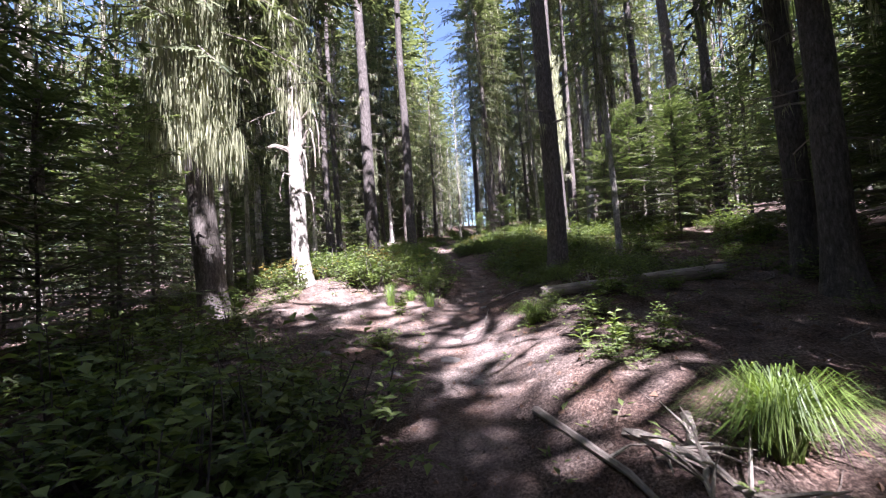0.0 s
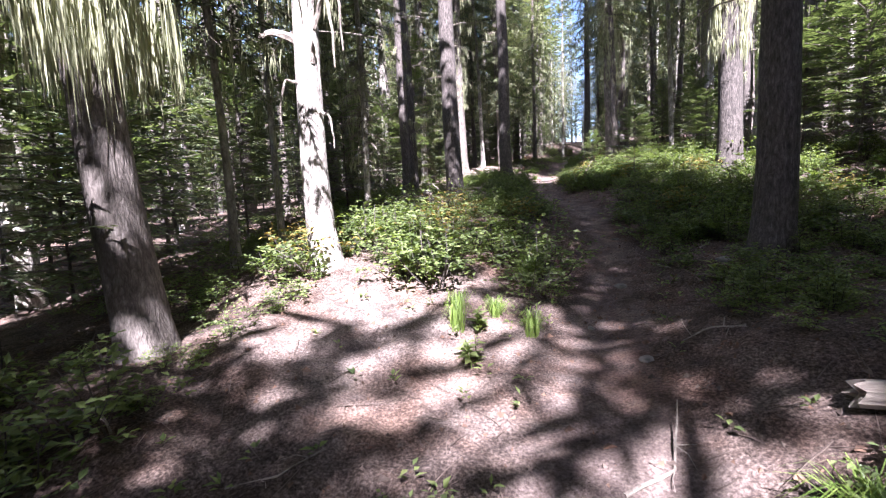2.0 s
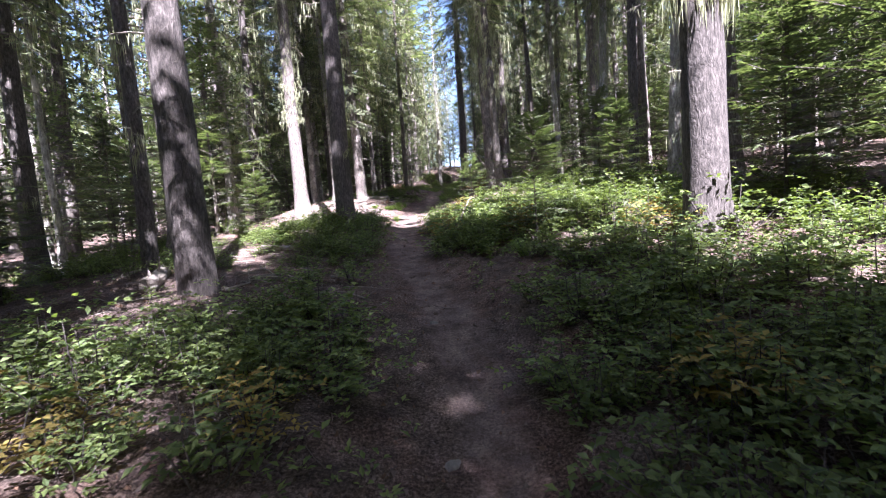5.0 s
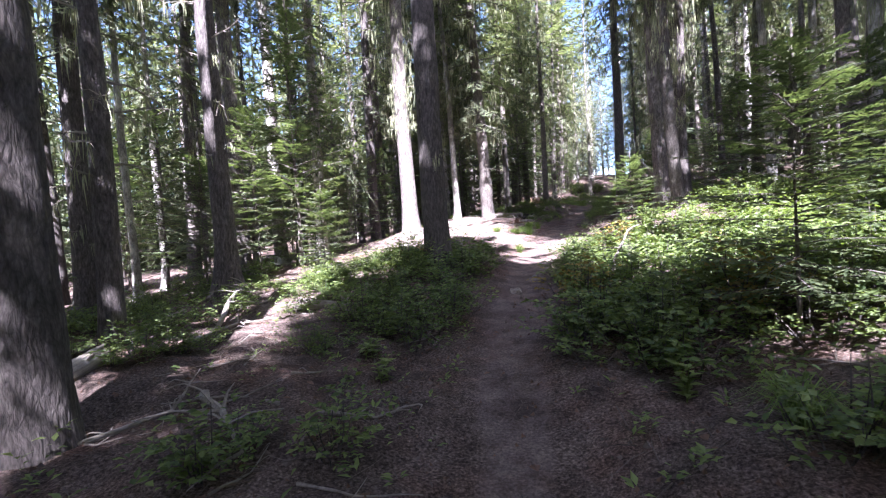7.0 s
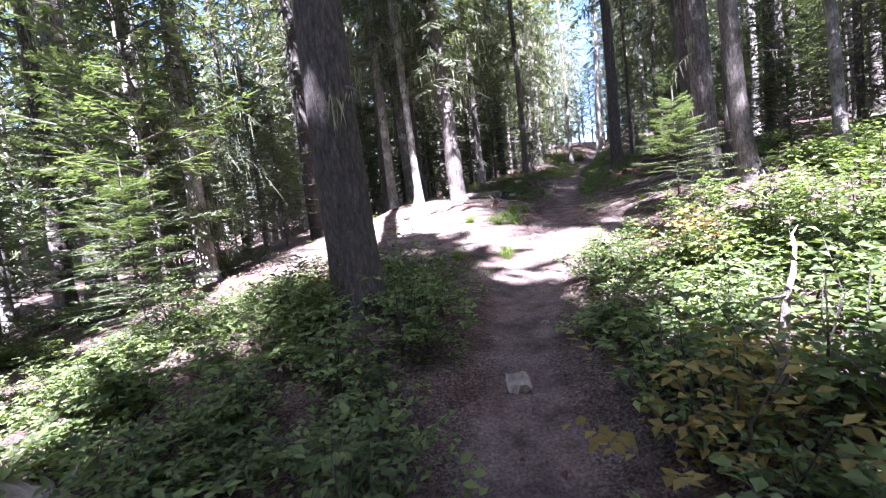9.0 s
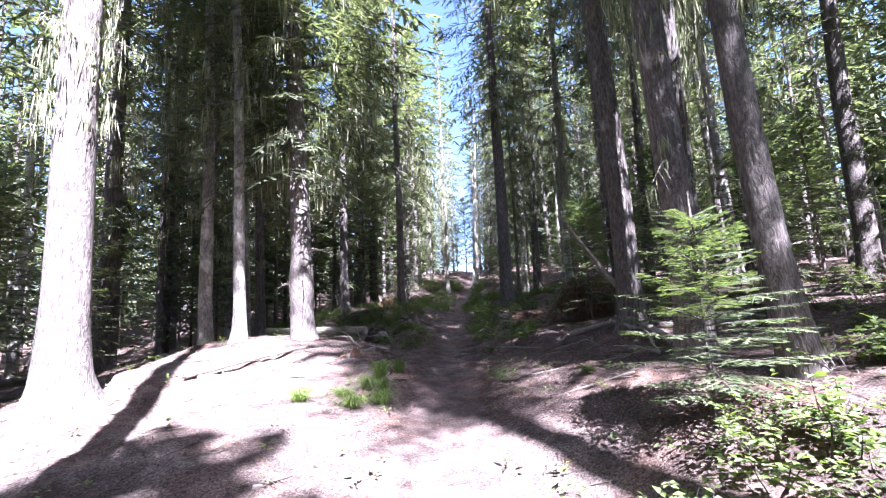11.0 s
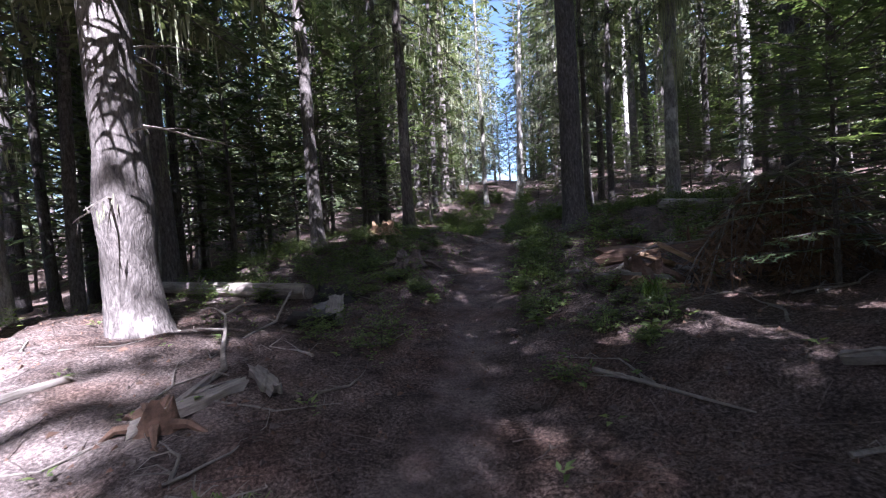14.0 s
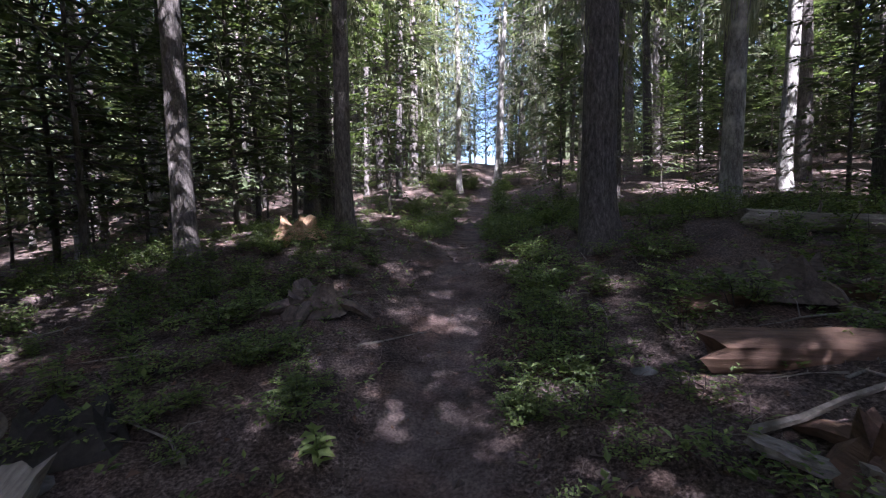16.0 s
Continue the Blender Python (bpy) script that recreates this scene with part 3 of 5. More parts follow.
conifer("conifer", -0.42, 34.2, 0.25, 20, 3.6, (0.0, 0.0), BARK, seed=26, label=L_OLD, twigs=(1.0, 5, 12, 0.7), crown_scale=0.8)
conifer("conifer", 2.72, 32.4, 0.38, 22, 5.5, (0.0, 0.0), BARK_DARK, seed=27, label=L_DARK, twigs=(2, 6, 10, 0.8))
conifer("conifer", 5.05, 33.7, 0.27, 20, 4.0, (0.02, 0.0), BARK_PALE, seed=28, label=L_PALE, twigs=(1.8, 6, 10, 0.8), drape=(2.5, 6, 300, 0.5))
conifer("conifer", -4.0, 31.4, 0.25, 19, 4.5, (-0.01, 0.0), BARK, seed=29, label=L_OLD, twigs=(1, 5, 12, 0.7))
conifer("conifer", 3.57, 8.95, 0.13, 14, 3.5, (-0.02, 0.0), BARK_PALE, seed=30, label=L_PALE, crown_scale=0.6, twigs=(1, 4, 10, 0.6), drape=(2, 5, 120, 0.4))
conifer("conifer", -3.95, 8.4, 0.11, 12, 2.6, (-0.02, 0.0), BARK_PALE, seed=31, label=L_PALE, crown_scale=0.8, twigs=(0.8, 3, 8, 0.5))
conifer("conifer", -4.25, 10.0, 0.11, 12, 2.4, (-0.02, 0.0), BARK_PALE, seed=32, label=L_PALE, crown_scale=0.55, twigs=(0.6, 3, 14, 0.5))
conifer("conifer", -2.95, 10.6, 0.11, 11, 2.9, (-0.01, 0.0), BARK_PALE, seed=33, label="spindly conifer with a skirt of dead grey twigs", crown_scale=0.6, twigs=(1.0, 2.9, 90, 0.5, 0.25))
conifer("conifer", 4.15, 5.1, 0.27, 22, 3.5, (-0.01, 0.0), BARK_DARK, seed=34, label=L_DARK, twigs=(1.5, 5, 12, 0.9))
conifer("conifer", 4.0, 4.5, 0.3, 22, 3.5, (-0.01, 0.0), BARK_DARK, seed=35, label=L_DARK, twigs=(1.5, 5, 12, 0.9))
conifer("conifer", 3.6, 34.6, 0.13, 15, 3.0, (0, 0), BARK, seed=36, label=L_PALE, crown_scale=0.6, twigs=(0.8, 4, 8, 0.5))
conifer("conifer", -5.3, 13.2, 0.2, 16, 3.0, (-0.01, 0), BARK_PALE, seed=37, label=L_PALE, crown_scale=0.7, twigs=(0.6, 3, 14, 0.7))

# sunlit trees that close the far end of the trail
for k, (x, y, h) in enumerate([(1.2, 52.0, 13), (5.4, 57.0, 12), (3.0, 66.0, 13), (7.0, 64.0, 14), (1.0, 71.0, 15), (5.2, 74.0, 14)]):
    conifer("conifer", x, y, 0.2, h, 1.2, (0, 0), BARK_PALE, FAR_CROWNS, 120 + k, "slim sunlit conifer at the far end of the trail", crown_scale=0.75, drape=(2, 8, 150, 0.6))
for k, (x, y, h, sc) in enumerate([(2.0, 46.5, 17, 0.7), (0.4, 50.5, 18, 0.8), (5.0, 55.0, 16, 0.7), (6.2, 49.0, 19, 0.85), (2.6, 57.0, 17, 0.8), (4.2, 68.0, 17, 0.8), (7.6, 57.0, 18, 0.8)]):
    conifer("conifer", x, y, 0.22, h, 1.6, (0, 0), BARK_PALE, MID_CROWNS, 140 + k, "slim sunlit conifer hung with pale beard lichen", crown_scale=sc, drape=(2, 9, 260, 0.7, 0.5))
conifer("dead_snag", 4.1, 50.0, 0.42, 13, None, (0.05, 0), BARK_PALE, seed=130, label="leaning bare grey dead snag beside the trail", twigs=(2, 9, 20, 1.0))

# young firs, green to the ground
YOUNG_TRUNK = trunk_mesh(333, 0.07, 3.6, (0, 0), 0.3, 6, BARK)


def young_fir(x, y, height, spread, seed, label="young fir with flat layered green sprays"):
    root = new("young_fir")
    root.location = (x, y, zat(x, y) - 0.02)
    k = height / 3.9
    tagged(root, label, "young tree", "young firs")
    part("trunk", YOUNG_TRUNK, root, "", Matrix.Diagonal((k, k, k, 1)))
    near = abs(x - float(trail_x(y))) < 6.5 and y < 30
    c, w, _ = (YOUNG if near else YOUNG_FAR)[seed % 3]
    m = pose(0, 0, 0.12 * height, 0, 0, seed * 77 % 360) @ Matrix.Diagonal((spread / 1.15, spread / 1.15, k * 0.92, 1))
    part("crown", c, root, "", m)["kind"] = "stuff"
    part("branch_wood", w, root, "", m)["kind"] = "stuff"


for k, (x, y, h, sp) in enumerate([
        (2.3, 16.05, 2.0, 0.9), (1.95, 22.2, 1.4, 0.68), (-4.9, 20.9, 5.6, 1.6), (-5.9, 19.3, 2.6, 1.1), (2.0, 47.5, 2.4, 1.1), (0.4, 49.0, 3.0, 1.2), (4.9, 48.5, 2.8, 1.2), (-4.0, 5.6, 3.4, 1.1), (-3.2, 3.6, 2.6, 1.2),
        (-5.0, 7.8, 4.2, 1.2), (-3.1, 18.9, 1.5, 0.7), (3.3, 27.55, 2.4, 1.0), (-1.6, 38.5, 5.5, 1.5), (-0.4, 41.0, 6.5, 1.6),
        (-3.6, 36.0, 4.5, 1.3), (4.6, 40.5, 5.0, 1.4), (2.6, 60.0, 7.0, 1.9), (5.4, 66.0, 8.0, 2.1), (3.6, 72.0, 9.0, 2.2), (7.0, 61.0, 7.0, 1.9), (0.2, 58.0, 6.0, 1.8), (-5.8, 33.0, 4.0, 1.3), (-4.8, 36.5, 5.0, 1.4), (6.5, 30.5, 4.0, 1.3),
        (-4.1, 12.3, 2.8, 1.0), (-5.9, 11.4, 3.6, 1.2), (4.9, 18.9, 2.2, 1.0), (6.4, 12.2, 4.0, 1.3), (5.6, 10.4, 3.2, 1.2), (4.9, 4.6, 2.6, 1.1), (-6.2, 26.0, 3.4, 1.2), (-7.0, 30.5, 4.2, 1.3),
        # first seven firs here are added to darken the wood by shading each other
        (-2.9, 36.2, 7.0, 1.7), (-4.6, 34.6, 7.5, 1.8), (-6.2, 36.0, 8.0, 1.9), (-3.4, 38.6, 8.0, 1.8), (-5.4, 38.4, 8.0, 1.9), (-7.6, 33.6, 7.0, 1.8), (-1.9, 36.6, 6.5, 1.6), (5.6, 3.4, 4.5, 1.6), (6.4, 5.4, 5.0, 1.7), (4.3, 2.0, 5.5, 1.6), (-4.4, 3.2, 7.0, 1.9), (-5.4, 5.0, 6.0, 1.7), (6.8, 8.2, 5.0, 1.6), (6.0, 13.8, 4.0, 1.5), (-6.6, 9.0, 5.0, 1.5), (-6.4, 15.4, 4.6, 1.5)]):
    young_fir(x, y, h, sp, k)

# the forest round about
LIT = [(-2.95, 10.6, 2), (1.55, 2.1, 0.3), (1.2, 2.2, 0), (0.7, 4.4, 0), (-0.6, 5.6, 0), (1.6, 17.6, 0.3), (2.2, 17.0, 0.3), (-2.2, 17.8, 0), (-3.0, 18.8, 0), (-4.0, 19.6, 0), (0.2, 5.2, 0), (-1.2, 7.0, 0), (2.4, 12.6, 0.3), (3.0, 13.3, 0.3), (2.8, 15.2, 0.3), (3.2, 17.6, 0.3), (-4.9, 20.9, 2), (-4.9, 20.9, 3.5), (-5.9, 19.3, 1), (1.95, 22.2, 1), (2.6, 28.6, 0.3), (-2.4, 7.8, 1), (-2.4, 7.8, 4), (-3.1, 6.2, 4), (-3.2, 9.6, 0), (-1.6, 9.0, 0), (-0.7, 6.4, 0), (-2.0, 6.0, 0), (-1.6, 6.6, 0), (-2.4, 6.9, 0), (-3.95, 8.4, 3.4), (2.4, 11.8, 0.3), (2.9, 12.3, 0.3), (3.3, 28.0, 0.6), (-5.0, 21.5, 0), (-3.6, 20.3, 0), (3.4, 21.5, 0), (2.2, 21.8, 0), (1.6, 20.2, 0), (4.0, 20.2, 0), (0.8, 22.8, 0), (-0.5, 23.4, 0),
       (0.2, 21.8, 0), (-1.5, 23.3, 0), (1.3, 22.0, 0), (2.6, 20.8, 0), (-2.2, 25.2, 0), (-3.2, 26.4, 0), (-1.4, 26.4, 0), (-2.1, 28, 2), (-3, 27.4, 4), (3.6, 18.4, 0), (-1.0, 24.6, 0), (-3.5, 28.1, 2), (-4.4, 28.8, 2), (-2.07, 28, 0.6), (2.4, 19, 0), (1.2, 19, 0), (3.2, 16.2, 0.3), (2.6, 14.2, 0.3), (1.5, 2.0, 0.1), (1.8, 2.3, 0.1)]
LIT += [(0.6, 3.8, 0), (0.1, 5.0, 0)] + [(x, y, 0) for x in (-0.4, 0.6, 1.6) for y in (22.0, 22.8)] + [(-0.3, 23.6, 0), (0.3, 23.8, 0)] + [(x, y, 0) for x in (-4.6, -3.6, -2.6, -1.6, -0.8) for y in (22.4, 23.4, 24.4, 25.4, 26.4, 27.2)]


def shades_lit_spot(x, y, crown_at, height, rad):
    z0 = zat(x, y)
    for sx, sy, up in LIT:
        zs = zat(sx, sy) + up
        t = ((x - sx) * SUN.x + (y - sy) * SUN.y) / (SUN.x ** 2 + SUN.y ** 2)
        if t <= 0:
            continue
        h = zs + t * SUN.z - z0 - crown_at
        long = height - crown_at
        if h > long + 1:
            continue
        gap = math.hypot(sx + t * SUN.x - x, sy + t * SUN.y - y)
        if gap < (0.3 if h < 0 else 0.25 + rad * max(0.0, 1 - h / long) ** 0.8):
            return True
    return False


# ground that lies in shade: the trail and its banks outside the sunny gaps
SHADE = ([(x, y, 0) for x, y in ((0.9, 5.8), (1.4, 5.4), (1.9, 6.4), (2.6, 6.4), (0.6, 6.6), (1.5, 7.2), (2.4, 7.4), (0.1, 1.9), (0.5, 2.2), (0.2, 2.6), (0.7, 2.8), (-0.3, 2.4), (2.0, 3.0), (2.6, 3.4), (2.0, 4.2), (1.6, 3.4), (3.0, 4.6), (-3.4, 13.6), (-3.8, 15.6), (-2.6, 15.4), (-1.4, 14.4), (-4.2, 14.4), (-1.2, 3.6), (-1.7, 4.2), (-2.2, 4.8), (-0.9, 4.2), (1.6, 4.4), (2.0, 5.0), (2.8, 5.6), (-0.6, 3.4), (0.4, 6.4), (0.7, 7.0), (0.4, 7.4))] + [(3.6, 13.8, 1.5), (3.6, 13.8, 2.6), (3.6, 13.8, 4.0), (-2.1, 14.1, 2.5), (-3.54, 15.7, 1.5), (-3.54, 15.7, 3)]
         + [(float(trail_x(y)) + o, y, 0) for y in (9.5, 10.5, 11.5, 12.5, 13.5, 14.5, 15.5, 16.5, 17.5, 18.5) for o in (0.0, 0.9)]
         + [(2.2, y, 0) for y in (8, 10)] + [(2.3, 8.7, 2), (-1.85, 13.9, 2), (-1.2, 19.1, 2), (3.7, 14, 2), (0.2, 9.0, 0)]
         + [(-1.2, 2.2, 0), (-0.6, 3.0, 0), (0.2, 1.6, 0), (2.4, 5, 0), (1.6, 6.6, 0), (1.2, 7.6, 0), (3.4, 6, 0), (3.5, 4, 0)]
         + [(x, y, 0) for y in (24.4, 25.6, 26.8, 28, 29.2, 30.4, 31.6, 32.8, 34.4, 36) for x in (0.6, 1.7, 2.9, 4.1, 5.3)]
         + [(x, y, 0) for y in (29.2, 30.2, 31.4, 32.6) for x in (-0.8, -2.0, -3.2, -4.4)] + [(x, y, 1.5) for x in (-6, -4.5, -3, -1.5) for y in (33, 35, 37, 39)] + [(x, y, 0) for x in (-3.6, -2.6, -1.6, -0.6) for y in (29.0, 29.8, 30.6)] + [(-5, 34, 2), (-3, 35, 2), (-6, 31, 2), (-4, 38, 2), (-3.08, 6.15, 1.3), (-2.5, 4.4, 0), (-2.2, 3.6, 0), (3.75, 14, 1), (3.75, 14, 3), (3.5, 9, 0), (4.5, 10, 0), (3.2, 10.6, 0), (5, 8, 0), (-1.9, 12.2, 0), (-2.5, 13.1, 0), (-1.0, 13.4, 0), (-2.1, 14.1, 1.0), (-2.0, 16.2, 0), (-1.8, 13.2, 1), (-1.0, 10.8, 0), (-0.6, 11.6, 0), (-1.5, 12.3, 0), (-2.4, 11.8, 0), (-1.5, 15.5, 0), (-1.2, 29.6, 0), (-2.4, 29.6, 0), (-3.2, 14.5, 0), (-1.8, 2.6, 0.4), (-1.0, 1.9, 0.5), (-1.8, 2.0, 0.4)] + [(-2.2, y, 0) for y in (12.5, 14.5, 15.8, 29.8, 31)])


def ray_gap(x, y, crown_at, height, rad, spot):
    """Distance by which the sun's way to a spot passes inside a crown; negative: it misses."""
    sx, sy, up = spot
    t = ((x - sx) * SUN.x + (y - sy) * SUN.y) / (SUN.x ** 2 + SUN.y ** 2)
    h = zat(sx, sy) + up + t * SUN.z - zat(x, y) - crown_at
    long = height - crown_at
    if t <= 0 or h < 0 or h > long or abs(sx + t * SUN.x - x) > 3:
        return -1.0
    return rad * (1 - h / long) ** 0.8 - math.hypot(sx + t * SUN.x - x, sy + t * SUN.y - y)


def forest_tree(rng, x, y, h, crown_at, kinds, twigs, near, wide):
    root = new("forest_and_shade_conifer")
    root.location = (x, y, zat(x, y) - 0.08)
    k = rng.randrange(5)
    tagged(root, "conifer in dense forest partly added for shade, dark green drooping branches", "tree", "forest conifers")
    spin = pose(0, 0, 0, rng.uniform(-2, 2), rng.uniform(-2, 2), rng.uniform(0, 360))
    part("trunk", kinds[k], root, "", spin @ Matrix.Diagonal((1, 1, h / 20, 1)))
    mid = abs(x - float(trail_x(y))) < 12 and 1 < y < 46
    c, w, li = (NEAR_CROWNS if near else MID_CROWNS if mid else FAR_CROWNS)[rng.randrange(4)]
    m = spin @ pose(0, 0, crown_at) @ Matrix.Diagonal((wide, wide, (h - crown_at) / 14, 1))
    part("crown", c, root, "", m)["kind"] = "stuff"
    part("branch_wood", w, root, "", m)["kind"] = "stuff"
    if li:
        part("hanging_lichen", li, root, "", m)["kind"] = "stuff"
    if near:
        tw, tl = twigs[rng.randrange(3)]
        part("bare_snag_wood", tw, root, "", spin)["kind"] = "stuff"
        part("twig_lichen", tl, root, "", spin)["kind"] = "stuff"


def plant_forest():
    rng = random.Random(5)
    spots = [(o.location.x, o.location.y) for o in scene.objects if o.name.startswith("conifer")]
    kinds = [trunk_mesh(600 + k, 0.2 + 0.06 * k, 20, (0, 0), 0.6, 12, (BARK, BARK_DARK, BARK_PALE, BARK_DARK, BARK)[k]) for k in range(5)]
    twigs = [snags_mesh(650 + k, 0.3, (0, 0), 0.8, 6.5, 22, 1.0, 0.6) for k in range(3)]
    made = 0
    tries = 0
    while made < 310 and tries < 16000:
        tries += 1
        y = rng.uniform(-22, 78)
        side = rng.choice((-1, 1))
        reach = rng.random() ** 1.5
        # behind the start, unseen trees close in on the trail to block sun
        d = side * ((5.0 if 0 < y < 36 else (1.0 if y < -5 or y > 50 else 2.4)) + 24 * reach)
        x = float(trail_x(y)) + d
        if min((x - a) ** 2 + (y - b) ** 2 for a, b in spots) < 1.5 + 0.05 * abs(d):
            continue
        h = rng.uniform(17, 24)
        crown_at = rng.uniform(3.0, 7.5)
        if y > 30 and abs(x - 0.8 - (y - 28) * 0.085) < 2.3 or shades_lit_spot(x, y, crown_at, h, 2.2):
            continue
        near = abs(d) < 5.4 and 2 < y < 42
        spots.append((x, y))
        CROWNED.append((x, y, crown_at, h, 2.3))
        forest_tree(rng, x, y, h, crown_at, kinds, twigs, near, rng.uniform(0.85, 1.15))
        made += 1
    # trees added only to keep sun off these spots, mostly out of view
    for spot in SHADE:
        if sum(ray_gap(*c, spot) > 0.4 for c in CROWNED) > (2 if spot[2] > 0.9 else 1):
            continue
        for _ in range(300):
            k = rng.uniform(7, 29)
            x, y = spot[0] + SUN.x * k + rng.uniform(-1.2, 1.2), spot[1] + SUN.y * k + rng.uniform(-1.2, 1.2)
            d = x - float(trail_x(y))
            if abs(d) < (6.0 if y > 1.5 else 0.9) or min((x - a) ** 2 + (y - b) ** 2 for a, b in spots) < 0.8:
                continue
            crown_at = rng.uniform(2, 16)
            h = crown_at + rng.uniform(8, 15)
            if ray_gap(x, y, crown_at, h, 2.3, spot) < 0.5 or shades_lit_spot(x, y, crown_at, h, 2.2):
                continue
            spots.append((x, y))
            CROWNED.append((x, y, crown_at, h, 2.3))
            forest_tree(rng, x, y, h, crown_at, kinds, twigs, abs(d) < 4.6 and y > 4, 1.1)
            break
    n = tries = 0
    while n < 150 and tries < 4000:
        tries += 1
        y = rng.uniform(1, 56)
        d = rng.choice((-1, 1)) * (5.2 + 14 * rng.random() ** 1.3)
        x = float(trail_x(y)) + d
        h = rng.uniform(1.6, 4.0) + 0.35 * max(0.0, abs(d) - 5.0)
        wide = rng.uniform(0.9, 1.2) * (0.55 + 0.16 * h)
        if min((x - a) ** 2 + (y - b) ** 2 for a, b in spots) < 0.8 or shades_lit_spot(x, y, 0.2, h, wide):
            continue
        spots.append((x, y))
        young_fir(x, y, h, wide, n + 3, "young fir in the understorey with layered green sprays")
        n += 1


plant_forest()


def far_woods():
    """Distant trees all round, too many to count."""
    rng = random.Random(9)
    s = Shape()
    for _ in range(1150):
        a = rng.uniform(0, 2 * math.pi)
        r = rng.uniform(27, 64)
        x, y = r * math.cos(a), 26 + r * 1.25 * math.sin(a)
        if y > 40 and abs(x - float(trail_x(y))) < 5:
            continue
        z0 = zat(x, y) - 1
        h = rng.uniform(17, 26)
        s.tube([Vector((x, y, z0)), Vector((x, y, z0 + h))], [0.22, 0.03], 5, closed=False)
        # trees behind y = -4 are unseen and only close off the light
        n = 46 if y > -4 else 20
        for i in range(n):
            t = i / n
            z = z0 + 1.2 + (h - 1.2) * t
            az = i * 2.4 + rng.random()
            L = 2.9 * (1.02 - t) ** 0.8 * rng.uniform(0.6, 1.2)
            d = Vector((math.cos(az), math.sin(az), 0))
            sd = Vector((-d.y, d.x, 0))
            o = Vector((x, y, z))
            for q in (-0.8, -0.4, 0, 0.4, 0.8):
                w = (sd + Vector((0, 0, 0.6))).normalized() * (0.14 if y > -4 else 0.3)
                r = o + d * L * 0.25 * abs(q)
                s.tri(r + w, r + (d + sd * q) * L * rng.uniform(0.6, 1.0) + Vector((0, 0, -0.4 * L)), r - w)
    ob = new("far_woods", s.mesh("far_woods", NEEDLE))
    tagged(ob, "distant dense dark green conifer woods", "woods", kind="stuff")


far_woods()


# ---- undergrowth ----
def ovate(s, root, d, up, L, w):
    """A small folded leaf of four triangles."""
    side = d.cross(up).normalized()
    up2 = side.cross(d).normalized()
    a, m, t = root, root + d * L * 0.45 - up2 * 0.12 * w, root + d * L - up2 * 0.15 * L
    l, r = root + d * L * 0.42 + side * w + up2 * 0.25 * w, root + d * L * 0.42 - side * w + up2 * 0.25 * w
    i = len(s.v)
    s.v += [tuple(a), tuple(m), tuple(t), tuple(l), tuple(r)]
    s.f += [(i, i + 1, i + 3), (i + 3, i + 1, i + 2), (i, i + 4, i + 1), (i + 4, i + 2, i + 1)]


def kite_leaf(s, root, d, up, L, w):
    """A small folded leaf of two triangles."""
    side = d.cross(up).normalized()
    lift = side.cross(d).normalized() * 0.3 * w
    m = root + d * L * 0.45 + lift
    s.quad(root, m + side * w, root + d * L - lift, m - side * w)


def shrub_meshes(seed, height, spread, stems, leaf=0.058, blade=ovate, sides=3):
    rng = random.Random(seed)
    s, wood = Shape(), Shape()
    for _ in range(stems):
        az = rng.uniform(0, 6.283)
        out = rng.uniform(0.15, 1.0) * spread
        h = height * rng.uniform(0.55, 1.1) * (1.1 - 0.45 * out / spread)
        base = Vector((math.cos(az) * out * 0.3, math.sin(az) * out * 0.3, -0.03))
        tip = Vector((math.cos(az) * out, math.sin(az) * out, h))
        pts = [base, base.lerp(tip, 0.5) + vrand(rng, 0.04), tip]
        wood.tube(pts, [0.006, 0.0045, 0.002], sides, closed=False)
        for k in range(5):
            u = 0.35 + 0.65 * k / 4
            p = pts[0].lerp(pts[1], u * 2) if u < 0.5 else pts[1].lerp(pts[2], u * 2 - 1)
            d = Vector((rng.uniform(-1, 1), rng.uniform(-1, 1), rng.uniform(0.0, 0.35))).normalized()
            L = rng.uniform(0.08, 0.19)
            wood.blade(p, p + d * L, d.cross(Vector((0, 0, 1))).normalized(), 0.002)
            for j in range(5):
                q = p + d * L * (0.2 + 0.2 * j)
                sd = d.cross(Vector((0, 0, 1))).normalized() * (1 if j % 2 else -1)
                ld = (d * 0.6 + sd * 0.8 + vrand(rng, 0.35)).normalized()
                blade(s, q, ld, Vector((0, 0, 1)) + vrand(rng, 0.5), leaf * rng.uniform(0.7, 1.25), leaf * rng.uniform(0.24, 0.33))
    return s, wood


SHRUBS = []
for k in range(6):
    sh, wd = shrub_meshes(200 + k, 0.36 + 0.05 * (k % 3), 0.36 + 0.03 * k, 10 + k % 3)
    SHRUBS.append((sh, wd, sh.mesh("foliage", LEAF if k < 5 else LEAF_RED), wd.mesh("stem", BARK_DARK)))


FAR_SHRUBS = [shrub_meshes(200 + k, 0.36 + 0.05 * (k % 3), 0.36 + 0.03 * k, 10 + k % 3, 0.062, kite_leaf, 2) for k in range(6)]


def shrub(x, y, scale, kind, spin):
    root = new("huckleberry_shrub")
    root.location = (x, y, zat(x, y) - 0.01)
    root.rotation_euler = (0, 0, spin)
    root.scale = (scale, scale, scale)
    red = kind % 6 == 5
    tagged(root, "low huckleberry shrub with yellowing and reddish leaves" if red else "low huckleberry shrub with small bright green leaves", "shrub", "huckleberry shrubs")
    _, _, lv, st = SHRUBS[kind % 6]
    part("foliage", lv, root)["kind"] = "stuff"
    part("stem", st, root)["kind"] = "stuff"


